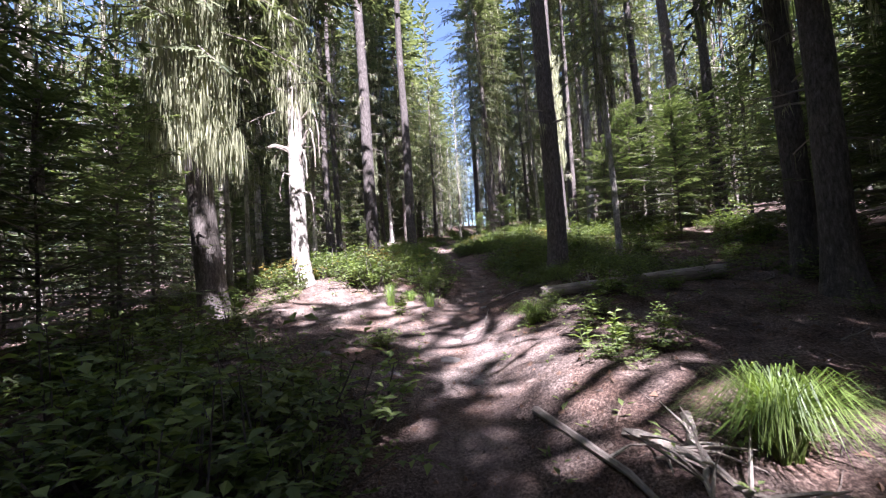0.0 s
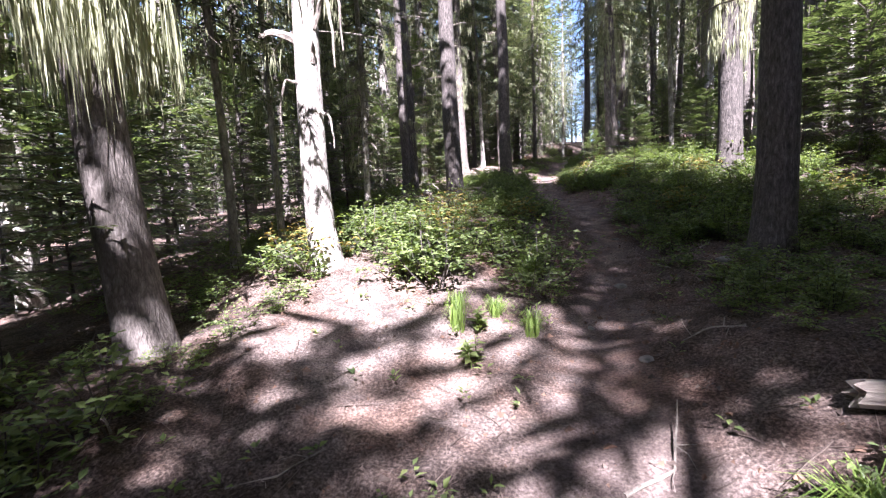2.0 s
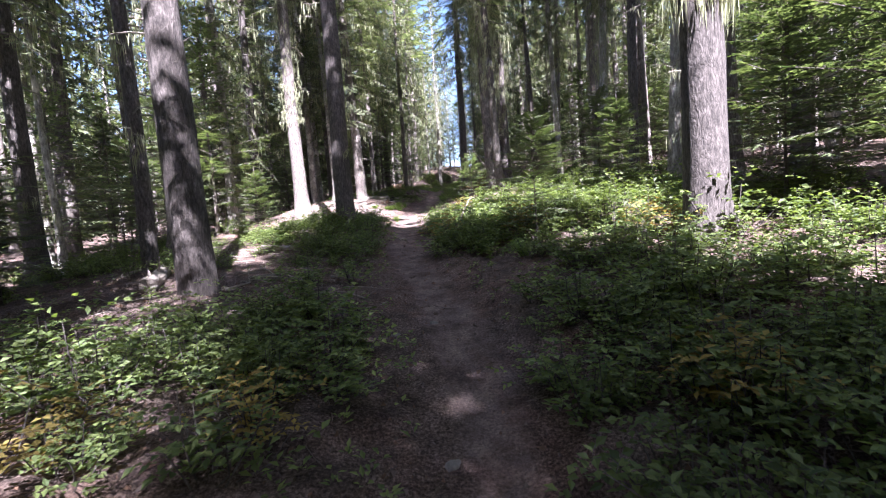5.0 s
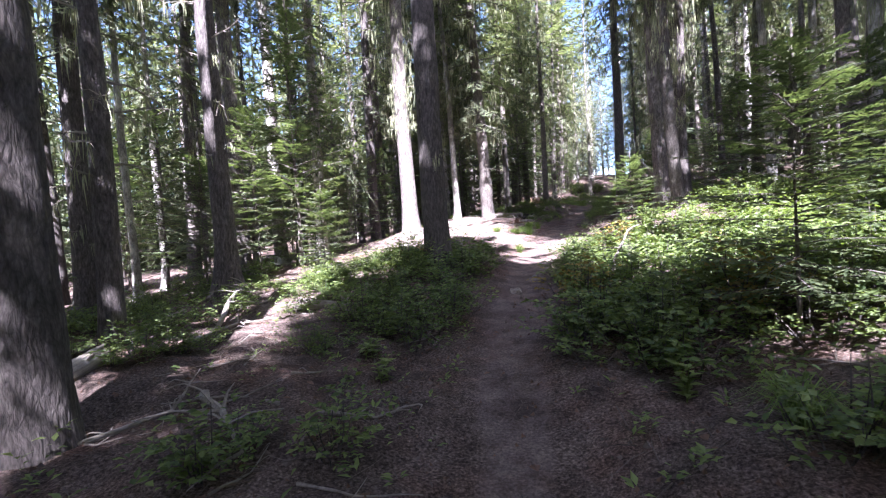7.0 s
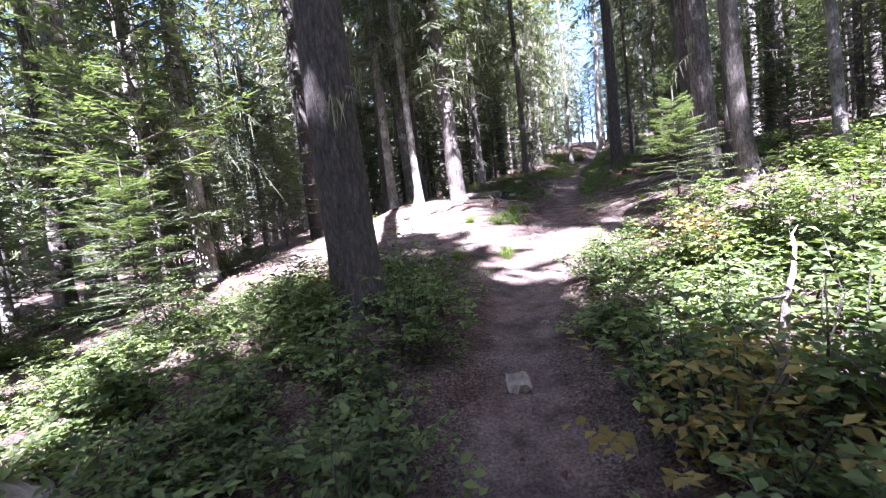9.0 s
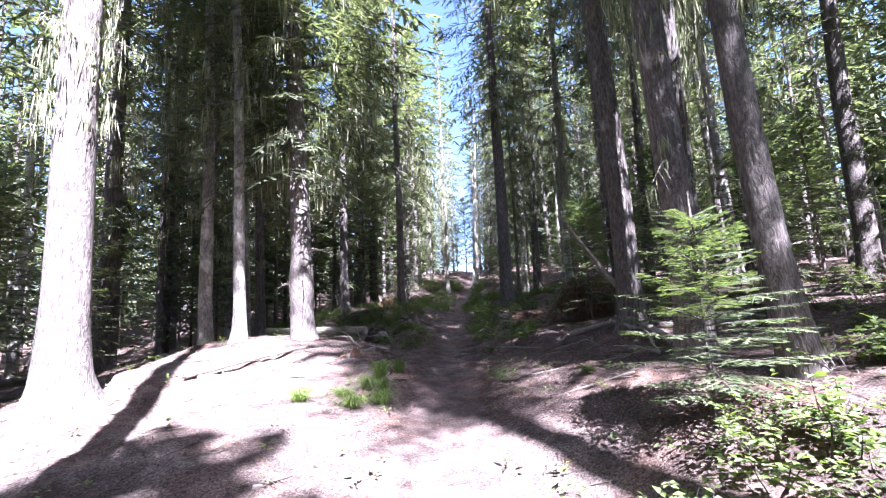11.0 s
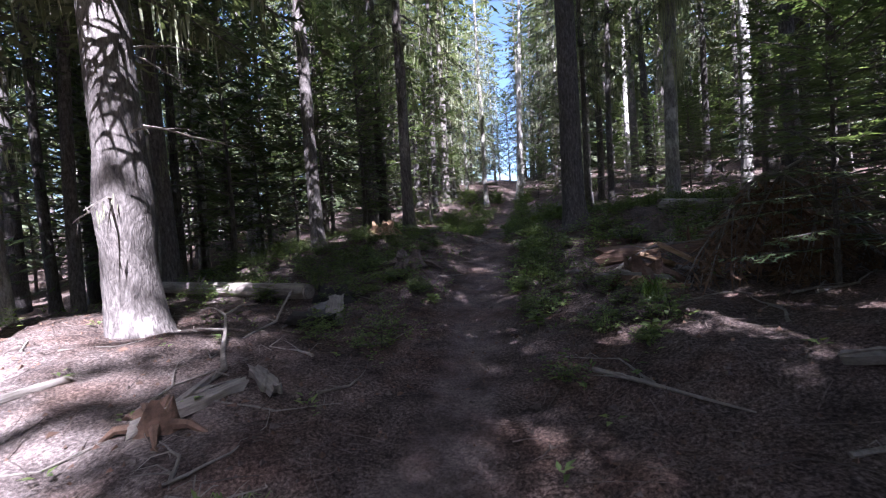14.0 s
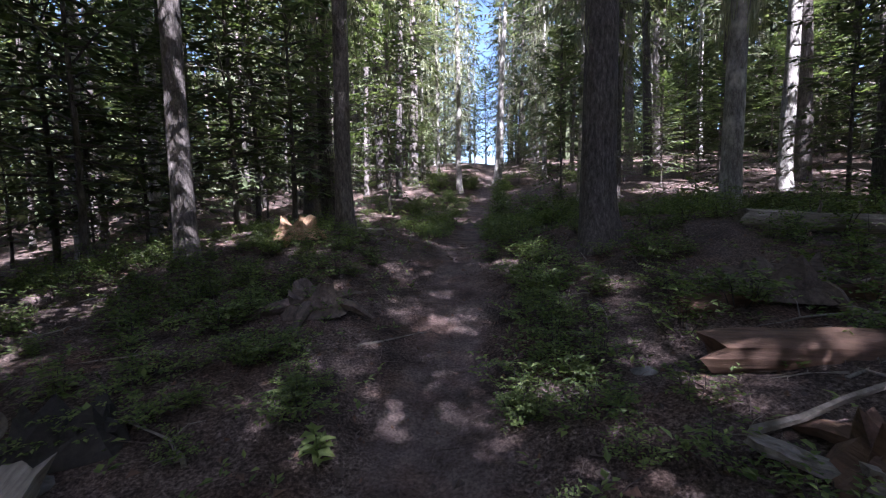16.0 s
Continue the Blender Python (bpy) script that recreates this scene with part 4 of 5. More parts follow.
# stretches of undergrowth: x0, x1, y0, y1, how many, scale
BEDS = [(-2.1, -0.6, 1.7, 3.2, 20, 1.5), (-3.0, 0.0, 7.5, 9.4, 58, 1.02), (-3.4, -0.2, 9.4, 12.6, 52, 0.95), (1.3, 4.0, 8.9, 11.6, 44, 0.9), (1.75, 4.2, 12.2, 15.2, 36, 1.05),
        (0.75, 3.4, 15.6, 20.4, 70, 1.05), (-1.7, -0.5, 15.9, 20.6, 28, 0.9)]
FAR_BEDS = [(1.3, 3.6, 5.0, 8.6, 46, 0.55), (-2.6, -0.9, 3.0, 4.6, 12, 0.7), (0.75, 3.4, 15.6, 20.4, 44, 1.0), (-1.7, -0.5, 15.9, 20.6, 24, 0.85), (0.6, 1.3, 17.5, 22.0, 24, 0.7), (-1.1, -0.35, 11.4, 14.6, 18, 0.7), (-1.7, 0.2, 11.5, 13.5, 16, 0.9), (1.3, 5.0, 11, 13.2, 24, 0.95), (1.5, 4.8, 19.6, 22.4, 34, 0.95), (-5.8, -2.0, 16.5, 20.5, 26, 0.7), (-5.5, -3.2, 7.6, 12.5, 24, 0.8),
            (-3.2, 0.2, 29.4, 33.5, 66, 0.55), (1.3, 5.0, 29.6, 36.5, 84, 0.65), (0.0, 7.5, 44, 52, 44, 1.2), (-1.5, 4.8, 37, 44, 40, 0.95), (4.5, 7.0, 32, 37, 14, 0.9), (1.15, 1.6, 3.1, 3.7, 4, 0.6), (1.05, 1.3, 4.9, 5.3, 3, 0.7),
            (1.2, 3.4, 6.8, 9.0, 26, 0.6), (-0.9, 0.0, 27.8, 29.6, 10, 0.45), (1.6, 2.4, 27.2, 28.4, 8, 0.5), (-5.5, -2.2, 6.6, 8.2, 14, 0.6), (-0.75, -0.6, 4.8, 5.0, 2, 0.5), (3.4, 8, 8, 21, 120, 1.05), (3.0, 6.5, 14.5, 22.5, 80, 0.95), (-2.8, -1.2, 17.2, 20.8, 36, 0.8), (-6.5, -2.4, 15.0, 19.0, 50, 0.6), (1.5, 5.0, 3.0, 8.0, 40, 0.6), (1.4, 3.2, 9.0, 12.5, 40, 0.8), (-5.5, -2.4, 1.5, 5.5, 50, 0.9), (-4.5, -0.6, 31, 38, 90, 0.6), (1.2, 6, 33, 40, 90, 0.7), (0.0, 3.0, 36, 46, 60, 0.7), (1.2, 2.2, 28.6, 33, 36, 0.5), (-0.6, 0.25, 29.5, 34, 30, 0.45), (4.5, 10, 22, 36, 90, 0.9), (-10, -5, 8, 24, 90, 0.8), (0.9, 1.4, 24.0, 27.5, 3, 0.4), (-3.4, -2.4, 5.4, 6.6, 8, 0.5)]


def plant_shrubs():
    rng = random.Random(21)

    def spots(beds):
        for x0, x1, y0, y1, n, sc in beds:
            for _ in range(n):
                x, y = rng.uniform(x0, x1), rng.uniform(y0, y1)
                if abs(x - float(trail_x(y))) < 0.26 + 0.22 * sc:
                    x += 0.5 * (1 if x > float(trail_x(y)) else -1)
                yield x, y, sc * rng.uniform(0.7, 1.25), 5 if rng.random() < 0.04 and sc < 1.4 else rng.randrange(5), rng.uniform(0, 6.28)

    for one in spots(BEDS):
        shrub(*one)
    leaves, stems = Shape(), Shape()
    for x, y, sc, kind, spin in spots(FAR_BEDS):
        m = pose(x, y, zat(x, y) - 0.01, 0, 0, math.degrees(spin)) @ Matrix.Scale(sc, 4)
        for src, dst in zip(FAR_SHRUBS[kind], (leaves, stems)):
            i0 = len(dst.v)
            dst.v += [tuple(m @ Vector(v)) for v in src.v]
            dst.f += [tuple(i0 + k for k in f) for f in src.f]
    root = tagged(new("undergrowth"), "mixed green undergrowth of small leafy shrubs", "undergrowth", kind="stuff")
    part("foliage", leaves.mesh("foliage", LEAF), root)["kind"] = "stuff"
    part("stem", stems.mesh("stem", BARK_DARK), root)["kind"] = "stuff"


plant_shrubs()


def low_plants():
    """Seedlings and ground-hugging leaves between the shrubs."""
    rng = random.Random(33)
    s = Shape()
    for _ in range(3600):
        y = rng.uniform(1.0, 42)
        d = rng.choice((-1, 1)) * (0.42 + rng.random() ** 1.4 * 5.5)
        x = float(trail_x(y)) + d
        if 21.5 < y < 28 and rng.random() < 0.75 or 2.5 < y < 7.5 and rng.random() < 0.55:
            continue
        z = zat(x, y)
        c = Vector((x, y, z))
        h = rng.uniform(0.03, 0.16)
        for k in range(rng.randrange(4, 9)):
            az = rng.uniform(0, 6.28)
            d3 = Vector((math.cos(az), math.sin(az), rng.uniform(0.1, 0.9))).normalized()
            ovate(s, c + Vector((0, 0, h * rng.uniform(0.2, 1))) + d3 * 0.02, d3, Vector((0, 0, 1)), rng.uniform(0.03, 0.075), rng.uniform(0.008, 0.018))
    tagged(new("low_plants", s.mesh("low_plants", LEAF)), "small green seedlings scattered over the forest floor", "plants", kind="stuff")


low_plants()


def grass_tuft(x, y, radius, height, n, seed, label="arching tuft of bright green bear grass"):
    rng = random.Random(seed)
    s = Shape()
    for _ in range(int(n * 1.9)):
        az = rng.uniform(0, 6.283)
        o = Vector((rng.uniform(-0.05, 0.05), rng.uniform(-0.05, 0.05), -0.02))
        out, h = radius * rng.uniform(0.35, 1.1), height * rng.uniform(0.55, 1.1)
        d = Vector((math.cos(az), math.sin(az), 0))
        side = Vector((-d.y, d.x, 0))
        w = rng.uniform(0.0018, 0.0038)
        pts = [o, o + d * out * 0.25 + Vector((0, 0, h * 0.65)), o + d * out * 0.62 + Vector((0, 0, h * 0.9)), o + d * out + Vector((0, 0, h * rng.uniform(0.35, 0.75)))]
        i = len(s.v)
        for p, k in zip(pts, (1, 1, 0.8, 0.15)):
            s.v += [tuple(p - side * w * k), tuple(p + side * w * k)]
        s.f += [(i + 2 * k, i + 2 * k + 1, i + 2 * k + 3, i + 2 * k + 2) for k in range(3)]
    ob = new("grass_tuft", s.mesh("grass_tuft", GRASS))
    ob.location = (x, y, zat(x, y))
    tagged(ob, label, "grass", "grass tufts")


for k, (x, y, r, h, n) in enumerate([(1.55, 2.1, 0.46, 0.42, 330), (1.02, 5.05, 0.3, 0.26, 110), (-0.22, 8.1, 0.22, 0.34, 90), (-0.43, 25.5, 0.22, 0.3, 120), (-0.33, 24.45, 0.25, 0.2, 90),
                                     (-1.13, 24.1, 0.3, 0.16, 80), (-0.75, 24.5, 0.28, 0.14, 60), (1.8, 14.8, 0.3, 0.24, 90), (-0.5, 7.2, 0.2, 0.2, 50), (-0.35, 24.9, 0.2, 0.2, 60), (-0.9, 21.6, 0.3, 0.2, 70),
                                     (2.3, 28.2, 0.25, 0.25, 60), (-0.3, 21.9, 0.25, 0.2, 60), (-0.78, 6.91, 0.16, 0.36, 60), (-0.18, 6.95, 0.14, 0.26, 45), (-0.55, 25.0, 0.25, 0.22, 80), (-0.6, 24.1, 0.3, 0.16, 70), (-0.2, 25.9, 0.2, 0.22, 60), (1.15, 18.4, 0.25, 0.25, 60)]):
    grass_tuft(x, y, r, h, n, 700 + k)


def leafy_sprout(x, y, height, stems, seed):
    """A knee-high herb: upright stems with broad pointed leaves up their length."""
    rng = random.Random(seed)
    root = new("leafy_sprout")
    root.location = (x, y, zat(x, y) - 0.01)
    tagged(root, "upright green herb with broad pointed leaves beside the trail", "plant", "leafy herbs")
    for _ in range(stems):
        s, w = Shape(), Shape()
        base = Vector((rng.uniform(-0.08, 0.08), rng.uniform(-0.08, 0.08), -0.02))
        h = height * rng.uniform(0.65, 1.1)
        tip = base + Vector((rng.uniform(-0.3, 0.3) * h, rng.uniform(-0.3, 0.3) * h, h))
        mid = base.lerp(tip, 0.5) + vrand(rng, 0.03 * h)
        w.tube([base, mid, tip], [0.005, 0.004, 0.002], 5, closed=False)
        n = int(9 + 16 * h)
        for k in range(n):
            u = 0.18 + 0.82 * k / (n - 1)
            p = base.lerp(mid, u * 2) if u < 0.5 else mid.lerp(tip, u * 2 - 1)
            az = k * 2.4 + rng.uniform(-0.3, 0.3)
            d = Vector((math.cos(az), math.sin(az), rng.uniform(0.0, 0.6))).normalized()
            L = (0.05 + 0.05 * math.sin(3.0 * u)) * rng.uniform(0.8, 1.25)
            ovate(s, p, d, Vector((0, 0, 1)) + vrand(rng, 0.3), L, L * 0.27)
        stem = part("stem", w.mesh("stem", LEAF), root)
        part("foliage", s.mesh("foliage", LEAF), stem)["kind"] = "stuff"


for k, (x, y, h, n) in enumerate([(1.32, 3.42, 0.32, 3), (1.38, 4.15, 0.32, 3), (1.2, 3.75, 0.25, 2), (-0.62, 4.86, 0.2, 3), (-0.65, 6.96, 0.2, 3), (-0.64, 6.43, 0.22, 3), (0.29, 29.5, 0.16, 3), (1.77, 29.95, 0.16, 3), (0.1, 29.9, 0.12, 3),
                                  (1.95, 7.0, 0.2, 3), (1.5, 8.0, 0.22, 3), (2.1, 5.0, 0.2, 3), (1.9, 15.1, 0.22, 3), (1.35, 15.3, 0.25, 3), (-0.95, 16.0, 0.22, 4), (-0.7, 15.6, 0.2, 3), (1.9, 24.2, 0.14, 3), (1.4, 28.3, 0.14, 3), (1.9, 27.4, 0.18, 3)]):
    leafy_sprout(x, y, h, n, 800 + k)


# ---- deadwood ----
def log_mesh(seed, length, d0, d1, material, bend=0.03, sides=14, splinter=True):
    """A log along its own Y axis."""
    rng = random.Random(seed)
    s = Shape()
    n = max(6, int(length / 0.18))
    ph = [rng.uniform(0, 6.28) for _ in range(3)]
    for j in range(n + 1):
        t = j / n
        cx, cz = bend * length * math.sin(3.0 * t + ph[0]), bend * 0.5 * length * math.sin(2.3 * t + ph[1])
        for k in range(sides):
            a = 2 * math.pi * k / sides
            r = 0.5 * (d0 + (d1 - d0) * t) * (1 + 0.06 * math.sin(3 * a + ph[2] + 2 * t) + rng.uniform(-0.05, 0.05))
            jag = rng.uniform(-0.3, 0.3) * d0 if splinter and j in (0, n) else 0
            s.v.append((cx + r * math.cos(a), (t - 0.5) * length + jag, cz + r * math.sin(a)))
    for j in range(n):
        for k in range(sides):
            a, b = j * sides + k, j * sides + (k + 1) % sides
            s.f.append((a, b, b + sides, a + sides))
    for e, sg in ((0, 1), (n, -1)):
        c = len(s.v)
        s.v.append((0 + bend * length * math.sin(3.0 * e / n + ph[0]), (e / n - 0.5) * length + sg * 0.06 * d0, bend * 0.5 * length * math.sin(2.3 * e / n + ph[1])))
        s.f += [(c, e * sides + (k if sg > 0 else (k + 1) % sides), e * sides + ((k + 1) % sides if sg > 0 else k)) for k in range(sides)]
    return s.mesh("log", material)


def fallen_log(name, a, b, d0, d1, material, seed, label, lift=(0.0, 0.0), end=None, category="log", splinter=True, bend=0.03):
    """A log from a to b on the ground; lift: its ends' height above it."""
    pa = Vector((*a, zat(*a) + 0.38 * d0 + lift[0]))
    pb = Vector((*b, zat(*b) + 0.38 * d1 + lift[1]))
    v = pb - pa
    root = new(name)
    root.matrix_world = Matrix.Translation((pa + pb) / 2) @ v.to_track_quat("Y", "Z").to_matrix().to_4x4()
    tagged(root, label, category)
    part("log_body", log_mesh(seed, v.length, d0, d1, material, bend, splinter=splinter), root)
    rng = random.Random(seed + 7)
    if end:
        s = Shape()
        s.tube([Vector((0, 0, 0)), Vector((0, 0.02, 0))], [0.47 * d1, 0.45 * d1], 14)
        part("cut_end", s.mesh("cut_end", end), root, "pale sawn end", Matrix.Translation((0, v.length / 2 - 0.004, 0)))
    for k in range(3):
        s = Shape()
        t = rng.uniform(-0.4, 0.4) * v.length
        az = rng.uniform(0.3, 2.8)
        d = Vector((math.cos(az), rng.uniform(-0.4, 0.6), math.sin(az))).normalized()
        o = Vector((0, t, 0)) + Vector((d.x, 0, d.z)) * 0.4 * min(d0, d1)
        L = rng.uniform(0.5, 1.2) * max(d0, 0.12)
        s.tube([o, o + d * L * 0.6, o + d * L + vrand(rng, 0.02)], [0.1 * d0, 0.07 * d0, 0.03 * d0], 5)
        part("knot_stub", s.mesh("knot_stub", material), root)
    return root


def fallen_branch(pts, r0, seed, label="weathered grey fallen branch lying on the soil", twigs=6, material=DEAD, lift=0.0):
    rng = random.Random(seed)
    s = Shape()
    line = []
    for k, (x, y, *up) in enumerate(pts):
        line.append(Vector((x, y, zat(x, y) + r0 * 0.6 + lift + (up[0] if up else 0))))
    c = line[0].copy()
    fine = []
    for a, b in zip(line, line[1:]):
        for t in (0, 0.33, 0.66):
            fine.append(a.lerp(b, t) - c + vrand(rng, r0 * 0.5))
    fine.append(line[-1] - c)
    root = new("fallen_branch")
    root.location = c
    tagged(root, label, "branch", "fallen branches")
    s.tube(fine, [r0 * (1 - 0.75 * k / (len(fine) - 1)) for k in range(len(fine))], 6, 0.12, rng=rng)
    part("limb", s.mesh("limb", material), root)
    for _ in range(twigs):
        s = Shape()
        k = rng.randrange(1, len(fine))
        d = Vector((rng.uniform(-1, 1), rng.uniform(-1, 1), rng.uniform(0.0, 0.5))).normalized()
        L = rng.uniform(4, 11) * r0 + 0.08
        o = fine[k]
        s.tube([o, o + d * L * 0.5 + vrand(rng, 0.02), o + d * L + Vector((0, 0, -0.04))], [r0 * 0.35, r0 * 0.22, r0 * 0.08], 4)
        part("side_twig", s.mesh("side_twig", material), root)


def stump(name, x, y, radius, height, material, seed, label, roots=5, reach=0.5, jag=0.5):
    """A broken stump with a jagged rim and spreading roots."""
    rng = random.Random(seed)
    root = new(name)
    root.location = (x, y, zat(x, y) - 0.04)
    tagged(root, label, "stump", "stumps")
    s = Shape()
    sides = 18
    rows = [(0, 1.35), (0.25, 1.1), (0.6, 0.95), (1.0, 0.9)]
    tops = [rng.uniform(1 - jag, 1.1) for _ in range(sides)]
    for t, q in rows:
        for k in range(sides):
            a = 2 * math.pi * k / sides
            r = radius * q * (1 + 0.1 * math.sin(4 * a + seed) + rng.uniform(-0.06, 0.06))
            s.v.append((r * math.cos(a), r * math.sin(a), t * height * (tops[k] if t > 0.5 else 1)))
    for k in range(sides):
        a = 2 * math.pi * k / sides
        s.v.append((radius * 0.6 * math.cos(a), radius * 0.6 * math.sin(a), height * tops[k] * 0.7))
    s.v.append((0, 0, height * 0.35))
    for j in range(len(rows)):
        for k in range(sides):
            a, b = j * sides + k, j * sides + (k + 1) % sides
            s.f.append((a, b, b + sides, a + sides))
    c = len(s.v) - 1
    s.f += [(len(rows) * sides + k, len(rows) * sides + (k + 1) % sides, c) for k in range(sides)]
    part("stump_body", s.mesh("stump_body", material), root)
    for k in range(roots):
        s = Shape()
        az = 6.283 * k / roots + rng.uniform(-0.4, 0.4)
        L = reach * rng.uniform(0.6, 1.2)
        d = Vector((math.cos(az), math.sin(az), 0))
        e = d * (radius + L)
        ez = zat(x + e.x, y + e.y) - zat(x, y)
        s.tube([d * radius * 0.7 + Vector((0, 0, height * 0.35)), d * (radius + L * 0.4) + Vector((0, 0, 0.08 + ez * 0.4)), e + Vector((0, 0, ez + 0.01))], [0.3 * radius, 0.2 * radius, 0.05 * radius], 6, 0.12, rng=rng)
        part("stump_root", s.mesh("stump_root", material), root)


def slab(name, x, y, length, width, thick, yaw, tilt, material, seed, label, lift=0.0):
    """A split piece of wood with ragged ends."""
    rng = random.Random(seed)
    s = Shape()
    n, m = 8, 5
    for sg in (1, -1):
        for j in range(n + 1):
            for k in range(m + 1):
                u, v = j / n - 0.5, k / m - 0.5
                yy = u * length + (rng.uniform(-0.12, 0.12) * length if j in (0, n) else 0)
                s.v.append((v * width * (1 - 0.25 * abs(u)) + rng.uniform(-0.01, 0.01), yy, sg * thick * 0.5 * (1 - 1.2 * v * v) + rng.uniform(-0.006, 0.006)))
    q = (n + 1) * (m + 1)
    for j in range(n):
        for k in range(m):
            a = j * (m + 1) + k
            s.f.append((a, a + 1, a + m + 2, a + m + 1))
            s.f.append((q + a, q + a + m + 1, q + a + m + 2, q + a + 1))
    ring = [k for k in range(m + 1)] + [(j * (m + 1)) + m for j in range(1, n + 1)] + [n * (m + 1) + k for k in range(m - 1, -1, -1)] + [j * (m + 1) for j in range(n - 1, 0, -1)]
    for a, b in zip(ring, ring[1:] + ring[:1]):
        s.f.append((b, a, q + a, q + b))
    ob = new(name, s.mesh(name, material))
    ob.matrix_world = pose(x, y, zat(x, y) + thick * 0.4 + lift, tilt, 0, yaw)
    tagged(ob, label, "wood piece")


fallen_log("fallen_log", (1.27, 5.68), (3.4, 5.35), 0.13, 0.16, DEAD, 1, "weathered grey log lying on the bank beside the trail", (0.06, 0.02))
fallen_log("fallen_log", (-2.85, 14.45), (-3.15, 15.3), 0.2, 0.17, DEAD, 2, "short pale broken log lying on the slope")
fallen_log("fallen_log", (-3.7, 15.2), (-4.3, 17.3), 0.11, 0.07, DEAD, 3, "thin grey fallen log among litter")
fallen_log("fallen_log", (-2.75, 25.0), (-1.7, 26.95), 0.09, 0.05, DEAD, 4, "thin bleached fallen pole in the sunlit clearing")
fallen_log("fallen_log", (-2.6, 25.1), (-1.35, 25.25), 0.08, 0.05, DEAD, 5, "thin bleached fallen pole in the sunlit clearing")
fallen_log("fallen_log", (-3.5, 30.35), (-1.06, 29.36), 0.15, 0.18, DEAD, 6, "pale grey sawn log lying beside a charred stump", (0.06, 0.05), end=DEAD, splinter=False, bend=0.008)
fallen_log("leaning_log", (2.72, 24.1), (3.52, 26.05), 0.08, 0.1, DEAD, 7, "grey pole on the ground at the foot of a tree", bend=0.05)
fallen_log("fallen_log", (3.5, 25.75), (5.4, 25.4), 0.11, 0.09, DEAD, 8, "thin grey fallen log in the shade")
fallen_log("fallen_log", (2.35, 29.75), (4.6, 28.9), 0.24, 0.27, ROTTEN, 9, "thick red-brown rotting log with splintered end", (-0.03, -0.02), bend=0.05)
fallen_log("fallen_log", (2.5, 30.3), (4.8, 30.1), 0.13, 0.16, ROTTEN, 10, "brown broken log lying behind the rotting log", (0.0, 0.0), bend=0.05)
fallen_log("fallen_log", (1.9, 10.4), (3.6, 9.6), 0.14, 0.1, DEAD, 11, "grey log half hidden in undergrowth")
fallen_log("fallen_log", (4.0, 31.9), (6.8, 31.2), 0.2, 0.16, DEAD, 12, "pale fallen log in a patch of sun")
fallen_log("fallen_log", (-2.51, 17.35), (-1.7, 17.15), 0.14, 0.12, DEAD, 13, "short bleached piece of log in the sun")


def leaning_pole():
    a, b = Vector((3.48, 26.02, 3.78)), Vector((2.48, 25.92, 5.24))
    v = b - a
    root = new("leaning_pole")
    root.matrix_world = Matrix.Translation((a + b) / 2) @ v.to_track_quat("Y", "Z").to_matrix().to_4x4()
    tagged(root, "dead grey pole leaning against a conifer trunk", "dead tree")
    part("pole_body", log_mesh(77, v.length, 0.1, 0.05, DEAD, 0.02), root)


leaning_pole()

fallen_branch([(0.62, 3.05), (0.78, 2.55), (0.92, 2.05), (0.95, 1.8)], 0.03, 1, twigs=4)
fallen_branch([(0.98, 2.5), (1.14, 2.3), (1.26, 2.0), (1.34, 1.8)], 0.035, 2, "bleached broken branch with stubby forks", 9)
fallen_branch([(1.3, 2.45), (1.22, 2.2), (1.12, 1.95)], 0.03, 3, "bleached broken branch with stubby forks", 8)
fallen_branch([(-2.84, 15.85), (-2.7, 16.42, 0.05), (-2.49, 16.9)], 0.022, 4, twigs=10)
fallen_branch([(-2.9, 16.3), (-3.4, 17.2, 0.25), (-4.0, 18.1, 0.15)], 0.03, 5, twigs=8)
fallen_branch([(-1.7, 14.9), (-1.25, 14.6, 0.04), (-0.85, 14.3)], 0.035, 6, twigs=6)
fallen_branch([(-0.75, 14.85), (-0.4, 14.95), (-0.15, 15.05, 0.06)], 0.018, 7, twigs=6)
fallen_branch([(-1.9, 14.2), (-1.75, 14.7), (-1.9, 15.1, 0.1)], 0.018, 8, twigs=8)
fallen_branch([(2.55, 26.6), (2.95, 25.9, 0.12), (3.1, 25.3, 0.05), (2.6, 24.0)], 0.045, 9, "curved grey root-like branch on the soil", 6)
fallen_branch([(1.5, 27.2), (2.0, 26.4)], 0.02, 10, twigs=4)
fallen_branch([(-1.3, 29.6, 0.2), (-1.05, 28.4, 0.06), (-1.1, 27.4)], 0.016, 11, twigs=5)
fallen_branch([(-0.95, 26.75), (-0.9, 27.2), (-1.3, 28.0, 0.15)], 0.035, 12, twigs=7)
fallen_branch([(2.2, 29.2), (2.6, 29.0, 0.2), (3.2, 28.8, 0.25)], 0.02, 13, twigs=12)
fallen_branch([(0.35, 30.6), (0.75, 31.0)], 0.012, 14, twigs=3)
fallen_branch([(1.2, 8.9), (1.6, 8.0), (1.9, 7.4)], 0.014, 15, twigs=5)
fallen_branch([(1.45, 24.9), (2.2, 24.5), (2.5, 24.4)], 0.014, 16, twigs=6)
fallen_branch([(-2.4, 24.4), (-1.9, 25.6), (-1.6, 26.2)], 0.014, 17, twigs=7)
fallen_branch([(-3.3, 25.9), (-2.2, 26.6)], 0.014, 18, twigs=7)
fallen_branch([(0.25, 5.4), (0.5, 5.55), (0.6, 5.9, 0.1)], 0.012, 19, twigs=4)
fallen_branch([(1.12, 17.87), (1.3, 18.1, 0.28), (1.46, 18.35, 0.55)], 0.035, 20, "pale leaning broken stick among shrubs", 2)
